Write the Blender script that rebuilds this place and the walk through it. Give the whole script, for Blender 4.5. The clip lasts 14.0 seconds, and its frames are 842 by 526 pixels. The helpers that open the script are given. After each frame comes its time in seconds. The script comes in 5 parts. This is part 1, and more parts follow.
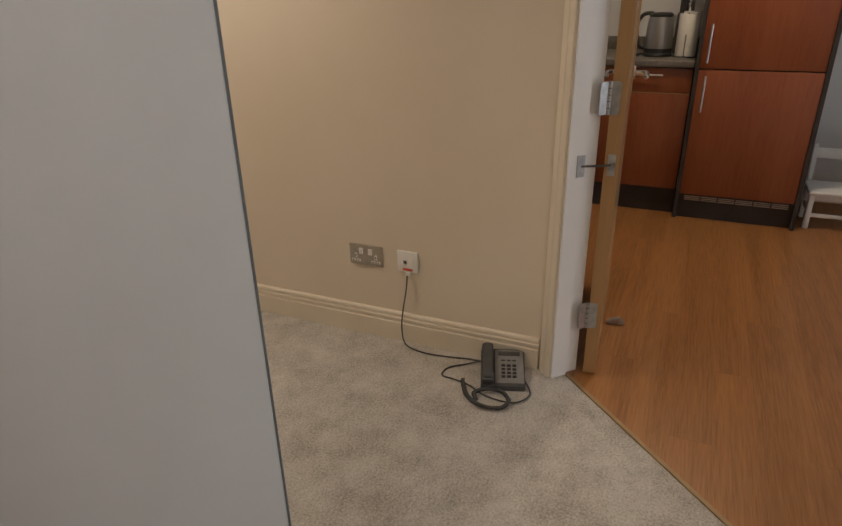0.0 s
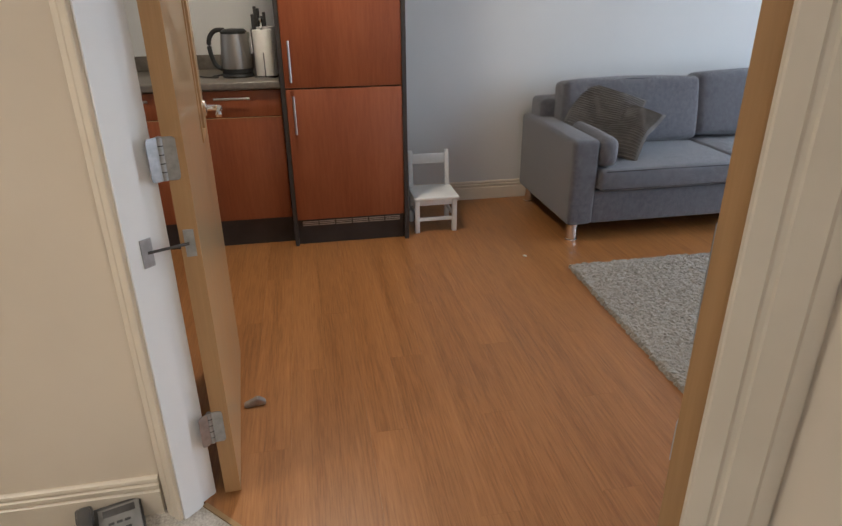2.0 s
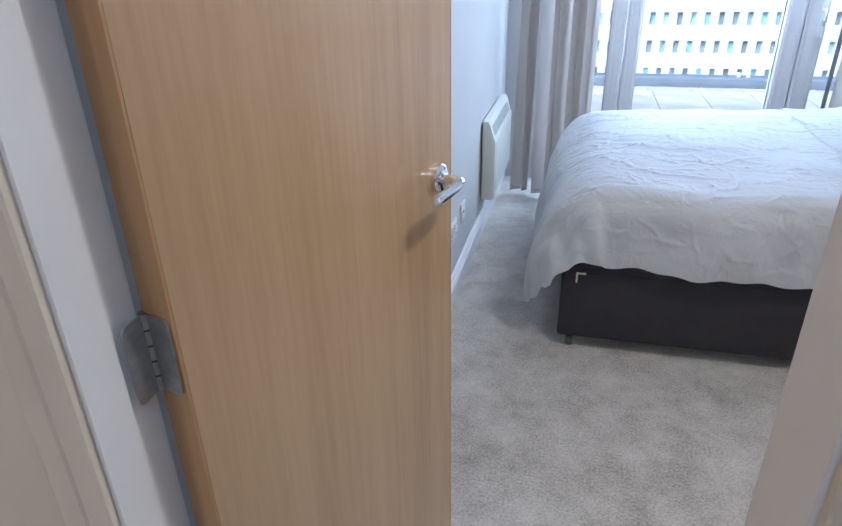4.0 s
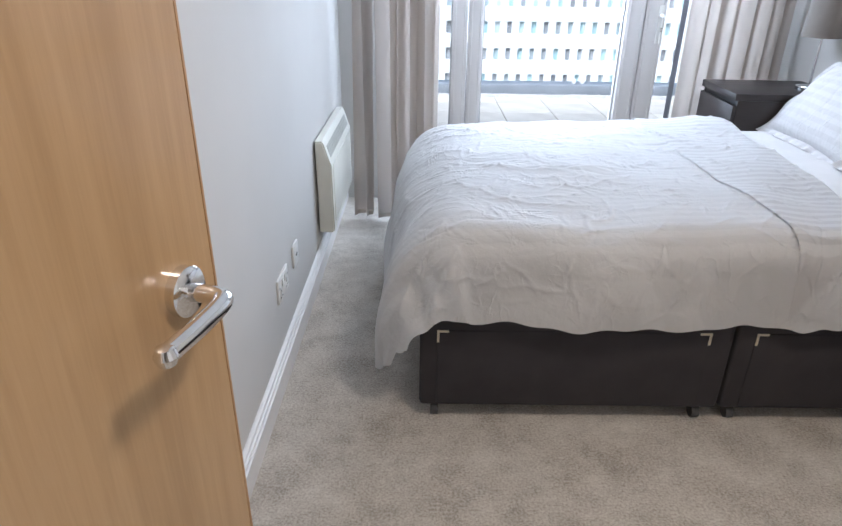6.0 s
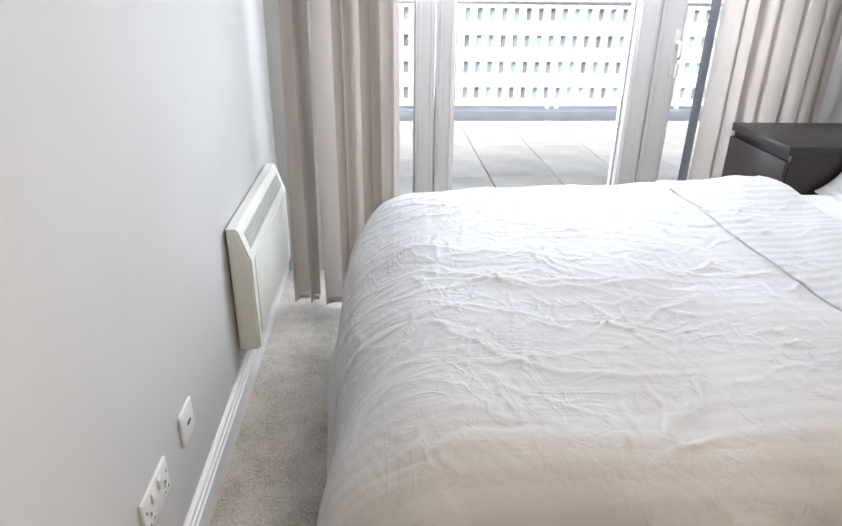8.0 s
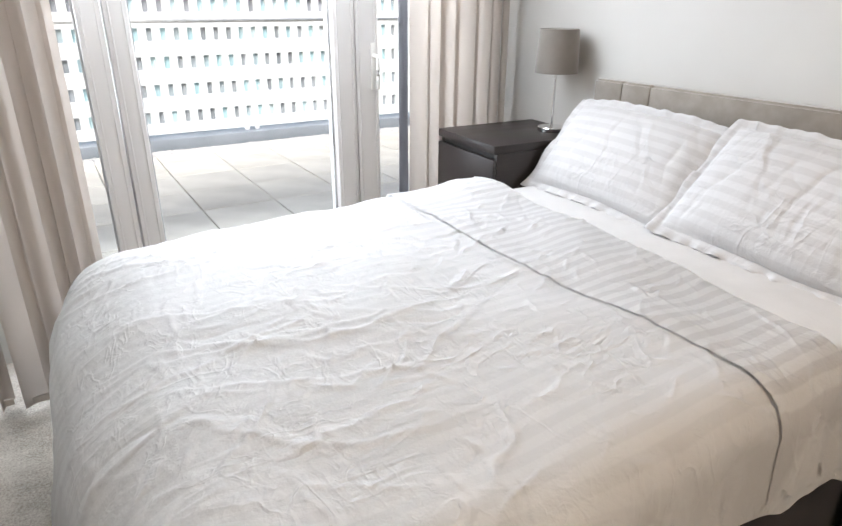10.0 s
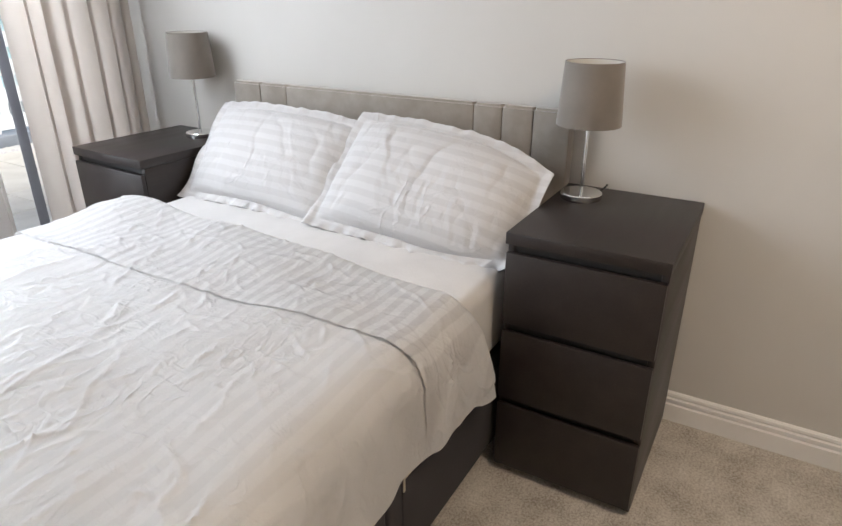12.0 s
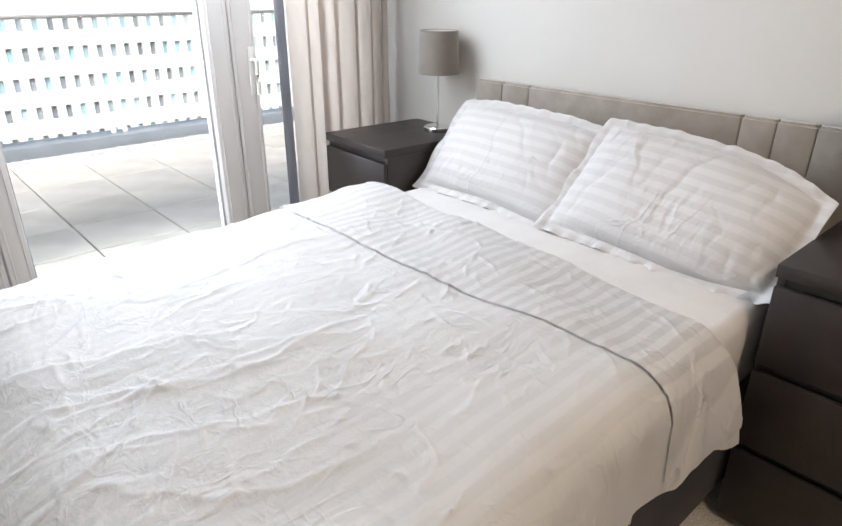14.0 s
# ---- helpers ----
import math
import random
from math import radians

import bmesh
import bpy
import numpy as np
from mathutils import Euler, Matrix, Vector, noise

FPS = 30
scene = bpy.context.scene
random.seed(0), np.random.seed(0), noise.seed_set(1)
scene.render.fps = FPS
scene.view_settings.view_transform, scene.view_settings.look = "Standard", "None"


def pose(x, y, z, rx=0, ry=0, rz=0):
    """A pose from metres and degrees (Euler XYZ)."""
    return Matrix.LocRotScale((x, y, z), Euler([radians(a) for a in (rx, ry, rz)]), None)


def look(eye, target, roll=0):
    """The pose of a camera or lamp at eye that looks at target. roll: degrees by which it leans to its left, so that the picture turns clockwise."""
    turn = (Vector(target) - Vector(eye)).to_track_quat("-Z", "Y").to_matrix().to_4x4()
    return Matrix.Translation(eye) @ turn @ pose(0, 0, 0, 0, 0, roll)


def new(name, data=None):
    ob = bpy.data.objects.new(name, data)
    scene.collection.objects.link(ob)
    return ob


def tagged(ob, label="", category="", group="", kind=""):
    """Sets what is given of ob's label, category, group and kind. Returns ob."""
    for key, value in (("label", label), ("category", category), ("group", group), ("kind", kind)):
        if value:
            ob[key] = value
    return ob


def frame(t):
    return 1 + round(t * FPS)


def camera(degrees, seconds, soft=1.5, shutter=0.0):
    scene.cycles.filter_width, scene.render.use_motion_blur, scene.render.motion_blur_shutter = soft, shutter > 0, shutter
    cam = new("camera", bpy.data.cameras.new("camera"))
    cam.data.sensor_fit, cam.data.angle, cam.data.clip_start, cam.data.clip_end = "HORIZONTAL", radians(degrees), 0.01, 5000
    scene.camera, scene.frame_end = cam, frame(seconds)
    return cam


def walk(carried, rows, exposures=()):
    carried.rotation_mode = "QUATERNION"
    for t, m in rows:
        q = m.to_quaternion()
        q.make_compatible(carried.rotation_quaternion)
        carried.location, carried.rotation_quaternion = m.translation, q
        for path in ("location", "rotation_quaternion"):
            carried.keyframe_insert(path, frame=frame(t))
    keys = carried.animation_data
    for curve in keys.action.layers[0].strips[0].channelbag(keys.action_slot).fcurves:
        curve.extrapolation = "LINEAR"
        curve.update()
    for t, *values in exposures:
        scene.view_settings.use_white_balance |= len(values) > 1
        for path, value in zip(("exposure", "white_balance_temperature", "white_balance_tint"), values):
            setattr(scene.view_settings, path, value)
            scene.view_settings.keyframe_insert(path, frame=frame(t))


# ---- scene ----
cam = camera(68.4, 14.0)
PATH = [
    (0, (1.975, 1.186, 1.325), (0.308, 0.446, 0.505), -1.2),
    (0.5, (1.794, 1.19, 1.31), (0.027, 0.77, 0.473), -1.0),
    (1, (1.501, 1.184, 1.348), (-0.306, 1.045, 0.503), -0.6),
    (1.5, (1.419, 1.216, 1.348), (-0.398, 1.293, 0.518), -0.4),
    (2, (1.433, 1.266, 1.351), (-0.363, 1.592, 0.532), -0.5),
    (2.5, (1.479, 1.395, 1.379), (-0.213, 2.064, 0.548), -0.3),
    (2.8, (1.605, 1.4, 1.388), (0.09, 2.402, 0.55), -0.8),
    (3, (1.646, 1.413, 1.379), (0.291, 2.635, 0.558), -0.2),
    (3.4, (1.696, 1.453, 1.383), (0.671, 2.933, 0.513), -2.1),
    (3.5, (1.701, 1.445, 1.381), (0.806, 3.006, 0.508), -1.9),
    (3.8, (1.696, 1.42, 1.376), (1.105, 3.115, 0.494), -1.0),
    (4, (1.703, 1.407, 1.373), (1.256, 3.147, 0.495), -1.3),
    (4.2, (1.698, 1.403, 1.375), (1.388, 3.173, 0.496), -0.7),
    (6.3, (1.699, 2.096, 1.3), (1.705, 3.9, 0.437), 0.8),
    (6.5, (1.713, 2.206, 1.34), (1.724, 4.003, 0.461), 0.9),
    (7, (1.714, 2.429, 1.354), (1.768, 4.224, 0.474), 1.1),
    (7.2, (1.718, 2.513, 1.329), (1.791, 4.314, 0.463), 1.0),
    (9.3, (1.693, 3.054, 1.299), (2.164, 4.828, 0.505), 0.9),
    (9.5, (1.705, 3.064, 1.308), (2.33, 4.789, 0.513), 0.5),
    (10, (1.701, 3.021, 1.293), (2.654, 4.599, 0.518), 0.3),
    (10.5, (1.718, 2.99, 1.342), (2.924, 4.367, 0.537), 0.1),
    (11, (1.754, 2.95, 1.332), (3.123, 4.171, 0.534), 0.1),
    (11.5, (1.771, 2.93, 1.342), (3.255, 4.003, 0.539), -0.0),
    (12, (1.778, 2.919, 1.348), (3.362, 3.838, 0.543), -0.0),
    (12.5, (1.777, 2.948, 1.341), (3.397, 3.805, 0.541), 0.2),
    (13, (1.755, 2.995, 1.342), (3.378, 3.848, 0.542), 0.4),
    (13.5, (1.731, 3.038, 1.345), (3.245, 4.068, 0.541), 0.2),
    (14, (1.695, 3.061, 1.357), (2.919, 4.418, 0.546), 0.2),
]
EXPOSURES = [(0, -0.36, 6200, 10), (0.5, -0.34, 6200, 10), (1, -0.14, 6000, 10), (1.5, 0.14, 5650, 8), (2, 0.36, 5450, 6), (2.7, 0.52, 5050, 6), (3.5, 0.27, 4600, 7), (4.2, 0.14, 4680, 9),
             (6.5, 0.26, 5480, 10), (7.0, 0.34, 5600, 10), (9.5, 0.31, 6050, 10), (11, 0.22, 6080, 10), (12.3, 0.13, 6050, 10), (14, 0.22, 6050, 10)]

walk(cam, [(t, look(eye, target, roll)) for t, eye, target, roll in PATH], EXPOSURES)

# ---- light ----
world = bpy.data.worlds.new("sky")
scene.world = world
world.use_nodes = True
wn = world.node_tree.nodes
sky = wn.new("ShaderNodeTexSky")
sky.sky_type, sky.sun_disc = "NISHITA", False
sky.sun_elevation, sky.sun_rotation = radians(38), radians(205)
sky.dust_density, sky.ozone_density = 4.0, 0.6
world.node_tree.links.new(sky.outputs["Color"], wn["Background"].inputs["Color"])
wn["Background"].inputs["Strength"].default_value = 0.15


def sun_lamp():
    d = bpy.data.lights.new("sun", "SUN")
    d.energy, d.angle, d.color = 5.0, radians(30), (1.0, 0.98, 0.95)
    ob = new("sun", d)
    ob.matrix_basis = look((0, 0, 20), (6, 12, 3))
    return ob


def sky_panel(name, x, y, z, w, h, watts, color, target):
    """Daylight that falls through a window's opening."""
    d = bpy.data.lights.new(name, "AREA")
    d.shape, d.size, d.size_y, d.energy, d.color = "RECTANGLE", w, h, watts, color
    ob = new(name, d)
    ob.matrix_basis = look((x, y, z), target)
    return ob


sun_lamp()
sky_panel("bedroom_window_daylight", 2.45, 5.82, 1.35, 1.7, 2.0, 84, (0.95, 0.98, 1.0), (2.45, 4.55, 0.0))
sky_panel("living_window_daylight", -0.6, 5.82, 1.4, 2.4, 1.9, 54, (0.96, 0.98, 1.0), (-0.6, 3.2, 0.0))


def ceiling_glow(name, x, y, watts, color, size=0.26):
    """The light of an unseen ceiling lamp; in the hall it is added fill."""
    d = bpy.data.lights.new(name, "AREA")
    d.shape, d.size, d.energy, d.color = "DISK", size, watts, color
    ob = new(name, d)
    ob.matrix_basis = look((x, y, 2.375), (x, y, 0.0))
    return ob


# All unseen. First two: fill added to the hall; others assumed from warm light.
UNSEEN_LAMPS = ((2.20, 0.75, 5), (0.75, -0.70, 20), (2.45, 2.40, 18), (-1.35, 1.25, 18))
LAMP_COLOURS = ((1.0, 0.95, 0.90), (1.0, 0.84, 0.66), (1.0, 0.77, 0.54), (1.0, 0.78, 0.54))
for (lx, ly, lw), lamp_colour in zip(UNSEEN_LAMPS, LAMP_COLOURS):
    ceiling_glow("unseen_lamp_glow", lx, ly, lw, lamp_colour)

# ---- materials ----


def material(name):
    m = bpy.data.materials.new(name)
    m.use_nodes = True
    return m, m.node_tree.nodes, m.node_tree.links, m.node_tree.nodes["Principled BSDF"]


def mapped(n, l, stretch=(1, 1, 1)):
    tc = n.new("ShaderNodeTexCoord")
    mp = n.new("ShaderNodeMapping")
    mp.inputs["Scale"].default_value = stretch
    l.new(tc.outputs["Object"], mp.inputs["Vector"])
    return mp.outputs["Vector"]


def noise_tex(n, l, vec, scale, detail=4.0, rough=0.55):
    t = n.new("ShaderNodeTexNoise")
    t.inputs["Scale"].default_value, t.inputs["Detail"].default_value, t.inputs["Roughness"].default_value = scale, detail, rough
    l.new(vec, t.inputs["Vector"])
    return t.outputs["Fac"]


def ramp(n, l, fac, stops):
    r = n.new("ShaderNodeValToRGB")
    while len(r.color_ramp.elements) < len(stops):
        r.color_ramp.elements.new(0.5)
    for e, (p, c) in zip(r.color_ramp.elements, stops):
        e.position, e.color = p, (*c, 1)
    l.new(fac, r.inputs["Fac"])
    return r.outputs["Color"]


def surface(name, a, b, scale=6.0, rough=0.6, bump=0.1, fine=180.0, metal=0.0, stretch=(1, 1, 1), lo=0.35, hi=0.65, dist=0.002, spread=0.0, sheen=0.0, coat=0.0, rough_var=0.08):
    """Two colours in large soft patches, fine relief and uneven gloss."""
    m, n, l, p = material(name)
    v = mapped(n, l, stretch)
    big = noise_tex(n, l, v, scale, 5)
    small = noise_tex(n, l, v, fine, 3, 0.6)
    col = ramp(n, l, big, [(lo, a), (hi, b)])
    if spread:
        oi = n.new("ShaderNodeObjectInfo")
        hsv = n.new("ShaderNodeHueSaturation")
        mr = n.new("ShaderNodeMapRange")
        mr.inputs["To Min"].default_value, mr.inputs["To Max"].default_value = 1 - spread, 1 + spread
        l.new(oi.outputs["Random"], mr.inputs["Value"])
        l.new(mr.outputs["Result"], hsv.inputs["Value"])
        l.new(col, hsv.inputs["Color"])
        col = hsv.outputs["Color"]
    l.new(col, p.inputs["Base Color"])
    mr2 = n.new("ShaderNodeMapRange")
    mr2.inputs["To Min"].default_value, mr2.inputs["To Max"].default_value = max(0.02, rough - rough_var), min(1, rough + rough_var)
    l.new(big, mr2.inputs["Value"])
    l.new(mr2.outputs["Result"], p.inputs["Roughness"])
    p.inputs["Metallic"].default_value = metal
    if sheen:
        p.inputs["Sheen Weight"].default_value = sheen
    if coat:
        p.inputs["Coat Weight"].default_value = coat
        p.inputs["Coat Roughness"].default_value = 0.25
    if bump:
        bn = n.new("ShaderNodeBump")
        bn.inputs["Strength"].default_value, bn.inputs["Distance"].default_value = bump, dist
        l.new(small, bn.inputs["Height"])
        l.new(bn.outputs["Normal"], p.inputs["Normal"])
    return m


def wood(name, dark, mid, light, along="x", grain=22.0, rough=0.4, spread=0.0, squeeze=0.05, coat=0.0, lo=0.34, hi=0.66, fineness=0.45):
    """Streaky grain that runs along one axis."""
    m, n, l, p = material(name)
    st = {"x": (squeeze, 1, 1), "y": (1, squeeze, 1), "z": (1, 1, squeeze)}[along]
    v = mapped(n, l, st)
    if spread:
        oi = n.new("ShaderNodeObjectInfo")
        add = n.new("ShaderNodeVectorMath")
        sc = n.new("ShaderNodeVectorMath")
        sc.operation = "SCALE"
        sc.inputs[0].default_value = (7.0, 11.0, 5.0)
        l.new(oi.outputs["Random"], sc.inputs["Scale"])
        l.new(v, add.inputs[0])
        l.new(sc.outputs["Vector"], add.inputs[1])
        v = add.outputs["Vector"]
    broad = noise_tex(n, l, v, grain * 0.35, 3)
    fine = noise_tex(n, l, v, grain * 4, 5, 0.7)
    mx = n.new("ShaderNodeMix")
    mx.inputs["Factor"].default_value = fineness
    l.new(broad, mx.inputs["A"])
    l.new(fine, mx.inputs["B"])
    col = ramp(n, l, mx.outputs["Result"], [(lo, dark), (0.5, mid), (hi, light)])
    if spread:
        hsv = n.new("ShaderNodeHueSaturation")
        mr = n.new("ShaderNodeMapRange")
        mr.inputs["To Min"].default_value, mr.inputs["To Max"].default_value = 1 - spread, 1 + spread
        l.new(oi.outputs["Random"], mr.inputs["Value"])
        l.new(mr.outputs["Result"], hsv.inputs["Value"])
        l.new(col, hsv.inputs["Color"])
        col = hsv.outputs["Color"]
    l.new(col, p.inputs["Base Color"])
    mr2 = n.new("ShaderNodeMapRange")
    mr2.inputs["To Min"].default_value, mr2.inputs["To Max"].default_value = rough - 0.08, rough + 0.1
    l.new(broad, mr2.inputs["Value"])
    l.new(mr2.outputs["Result"], p.inputs["Roughness"])
    p.inputs["Coat Weight"].default_value = coat
    bn = n.new("ShaderNodeBump")
    bn.inputs["Strength"].default_value, bn.inputs["Distance"].default_value = 0.12, 0.001
    l.new(fine, bn.inputs["Height"])
    l.new(bn.outputs["Normal"], p.inputs["Normal"])
    return m


WRINKLES = (((1.0, 2.6, 1.0), 4.2, 14.0, 0.75), ((2.2, 1.1, 1.6), 6.5, 16.0, 0.6), ((1.6, 1.6, 1.6), 13.0, 12.0, 0.35))


def wrinkled(n, l, height, stretch, scale, thin, amount):
    """Adds thin pressed-in wrinkles, here and there, to a height."""
    v = mapped(n, l, stretch)
    t = n.new("ShaderNodeTexNoise")
    t.inputs["Scale"].default_value, t.inputs["Detail"].default_value, t.inputs["Roughness"].default_value = scale, 2.5, 0.5
    t.inputs["Distortion"].default_value = 0.7
    l.new(v, t.inputs["Vector"])

    def step(op, a, b):
        m = n.new("ShaderNodeMath")
        m.operation = op
        for k, x in enumerate((a, b)):
            if isinstance(x, (int, float)):
                m.inputs[k].default_value = x
            else:
                l.new(x, m.inputs[k])
        return m.outputs[0]

    off = step("ABSOLUTE", step("SUBTRACT", t.outputs["Fac"], 0.5), 0)
    line = step("MAXIMUM", step("SUBTRACT", 1.0, step("MULTIPLY", off, thin)), 0.0)
    spot = n.new("ShaderNodeMapRange")
    spot.inputs["From Min"].default_value, spot.inputs["From Max"].default_value = 0.42, 0.62
    l.new(noise_tex(n, l, mapped(n, l), scale * 0.9, 1), spot.inputs["Value"])
    return step("ADD", height, step("MULTIPLY", step("MULTIPLY", line, spot.outputs["Result"]), amount))


def striped_cotton(name, along, dark=(0.775, 0.76, 0.755), light=(0.845, 0.835, 0.83), wrinkle=1.0):
    """White cotton satin with narrow woven stripes."""
    m, n, l, p = material(name)
    v = mapped(n, l)
    sep = n.new("ShaderNodeSeparateXYZ")
    l.new(v, sep.inputs["Vector"])
    wob = noise_tex(n, l, v, 5.0, 2)
    ad = n.new("ShaderNodeMath")
    ad.operation = "MULTIPLY_ADD"
    ad.inputs[1].default_value = 0.012
    l.new(wob, ad.inputs[0])
    l.new(sep.outputs["xyz".index(along)], ad.inputs[2])
    sn = n.new("ShaderNodeMath")
    sn.operation = "MULTIPLY"
    sn.inputs[1].default_value = 2 * math.pi / 0.042
    l.new(ad.outputs[0], sn.inputs[0])
    si = n.new("ShaderNodeMath")
    si.operation = "SINE"
    l.new(sn.outputs[0], si.inputs[0])
    mr = n.new("ShaderNodeMapRange")
    mr.inputs["From Min"].default_value, mr.inputs["From Max"].default_value = -0.25, 0.25
    l.new(si.outputs[0], mr.inputs["Value"])
    mix = n.new("ShaderNodeMix")
    mix.data_type = "RGBA"
    mix.inputs["A"].default_value, mix.inputs["B"].default_value = (*dark, 1), (*light, 1)
    l.new(mr.outputs["Result"], mix.inputs["Factor"])
    l.new(mix.outputs["Result"], p.inputs["Base Color"])
    r2 = n.new("ShaderNodeMapRange")
    r2.inputs["To Min"].default_value, r2.inputs["To Max"].default_value = 0.62, 0.85
    l.new(mr.outputs["Result"], r2.inputs["Value"])
    l.new(r2.outputs["Result"], p.inputs["Roughness"])
    p.inputs["Sheen Weight"].default_value = 0.15
    weave = noise_tex(n, l, v, 260, 2)
    soft = noise_tex(n, l, v, 20, 4, 0.6)
    height = n.new("ShaderNodeMath")
    height.operation = "MULTIPLY_ADD"
    height.inputs[1].default_value = 0.10
    l.new(weave, height.inputs[0])
    l.new(soft, height.inputs[2])
    height = height.outputs[0]
    for stretch, scale, thin, amount in WRINKLES:
        height = wrinkled(n, l, height, stretch, scale, thin, amount * wrinkle)
    bn = n.new("ShaderNodeBump")
    bn.inputs["Strength"].default_value, bn.inputs["Distance"].default_value = 0.55, 0.006
    l.new(height, bn.inputs["Height"])
    l.new(bn.outputs["Normal"], p.inputs["Normal"])
    return m


def glass_mat(name, tint=(1, 1, 1), rough=0.0):
    """A thin clear pane: light goes straight through, with a faint gloss."""
    m, n, l, p = material(name)
    n.remove(p)
    tr = n.new("ShaderNodeBsdfTransparent")
    tr.inputs["Color"].default_value = (*tint, 1)
    gl = n.new("ShaderNodeBsdfGlossy")
    gl.inputs["Roughness"].default_value = rough
    fr = n.new("ShaderNodeFresnel")
    fr.inputs["IOR"].default_value = 1.35
    mx = n.new("ShaderNodeMixShader")
    l.new(fr.outputs["Fac"], mx.inputs["Fac"])
    l.new(tr.outputs[0], mx.inputs[1])
    l.new(gl.outputs[0], mx.inputs[2])
    l.new(mx.outputs[0], n["Material Output"].inputs["Surface"])
    return m


def carpet():
    """Cut pile: fine tufts in three tones, and broad patches where the pile leans."""
    m, n, l, p = material("beige_cut_pile_carpet")
    v = mapped(n, l)
    tuft = noise_tex(n, l, v, 140, 3, 0.7)
    patch = noise_tex(n, l, v, 6.5, 8, 0.72)
    mx = n.new("ShaderNodeMix")
    mx.inputs["Factor"].default_value = 0.48
    l.new(tuft, mx.inputs["A"])
    l.new(patch, mx.inputs["B"])
    l.new(ramp(n, l, mx.outputs["Result"], [(0.38, (0.27, 0.235, 0.195)), (0.5, (0.475, 0.435, 0.38)), (0.62, (0.63, 0.59, 0.53))]), p.inputs["Base Color"])
    p.inputs["Roughness"].default_value = 0.95
    p.inputs["Sheen Weight"].default_value = 0.3
    bn = n.new("ShaderNodeBump")
    bn.inputs["Strength"].default_value, bn.inputs["Distance"].default_value = 0.8, 0.007
    l.new(mx.outputs["Result"], bn.inputs["Height"])
    l.new(bn.outputs["Normal"], p.inputs["Normal"])
    return m


M_HALLWALL = surface("cream_wall_paint", (0.70, 0.61, 0.49), (0.74, 0.65, 0.53), 1.5, 0.46, 0.05, 90)
M_LIVWALL = surface("cool_white_wall_paint", (0.66, 0.66, 0.65), (0.70, 0.70, 0.69), 1.2, 0.75, 0.05, 90)
M_BEDWALL = surface("warm_white_wall_paint", (0.55, 0.535, 0.51), (0.59, 0.575, 0.55), 1.2, 0.75, 0.05, 90)
M_CEIL = surface("ceiling_paint", (0.80, 0.79, 0.77), (0.84, 0.83, 0.81), 1.0, 0.85, 0.05, 60)
M_GLOSSCREAM = surface("cream_gloss_paint", (0.70, 0.62, 0.50), (0.74, 0.66, 0.54), 5, 0.42, 0.04, 40)
M_GLOSSWHITE = surface("white_gloss_paint", (0.78, 0.77, 0.76), (0.82, 0.81, 0.80), 5, 0.38, 0.04, 40)
M_CARPET = carpet()
M_LAMINATE = wood("reddish_oak_laminate", (0.205, 0.082, 0.023), (0.32, 0.137, 0.040), (0.405, 0.183, 0.057), "x", 42, 0.36, 0.045, 0.04, 0.0, 0.34, 0.66, 0.66)
M_BEECH = wood("pale_beech_veneer", (0.38, 0.24, 0.115), (0.45, 0.295, 0.148), (0.505, 0.34, 0.18), "z", 26, 0.34, 0.0, 0.04, 0.55)
M_BEECHEDGE = wood("beech_edge_lipping", (0.36, 0.205, 0.085), (0.415, 0.245, 0.106), (0.465, 0.28, 0.126), "z", 30, 0.45, 0.0, 0.03)
M_CHERRY = wood("cherry_kitchen_laminate", (0.21, 0.054, 0.019), (0.27, 0.077, 0.028), (0.32, 0.10, 0.038), "z", 15, 0.34, 0.05, 0.10)
M_DARKPANEL = surface("dark_brown_plinth", (0.035, 0.028, 0.025), (0.05, 0.042, 0.038), 10, 0.5, 0.05)
M_WORKTOP = surface("grey_brown_laminate_worktop", (0.12, 0.105, 0.085), (0.17, 0.15, 0.125), 40, 0.35, 0.05, 220)
M_STEEL = surface("brushed_steel", (0.50, 0.49, 0.47), (0.60, 0.59, 0.57), 30, 0.34, 0.08, 300, metal=1.0, stretch=(1, 1, 0.1))
M_SOCKETSTEEL = surface("satin_nickel_plate", (0.42, 0.39, 0.34), (0.48, 0.45, 0.40), 30, 0.38, 0.05, 300, metal=0.85)
M_CHROME = surface("polished_chrome", (0.78, 0.78, 0.78), (0.84, 0.84, 0.84), 10, 0.1, 0.0, metal=1.0, rough_var=0.04)
M_HINGE = surface("satin_steel_hinge", (0.40, 0.41, 0.42), (0.52, 0.53, 0.54), 60, 0.38, 0.15, 200, metal=0.9)
M_BLACKPLASTIC = surface("black_plastic", (0.02, 0.02, 0.02), (0.03, 0.03, 0.03), 20, 0.4, 0.05)
M_GREYPLASTIC = surface("dark_grey_plastic", (0.055, 0.053, 0.052), (0.075, 0.072, 0.07), 20, 0.45, 0.1)
M_SILVERPLASTIC = surface("silver_grey_plastic", (0.20, 0.195, 0.185), (0.25, 0.24, 0.23), 20, 0.4, 0.1)
M_WHITEPLASTIC = surface("white_plastic", (0.76, 0.75, 0.72), (0.80, 0.79, 0.76), 12, 0.35, 0.03)
M_REDPLASTIC = surface("red_label", (0.55, 0.08, 0.04), (0.60, 0.10, 0.05), 20, 0.5, 0.0)
M_HEATER = surface("ivory_heater_enamel", (0.68, 0.67, 0.60), (0.73, 0.72, 0.65), 8, 0.35, 0.03)
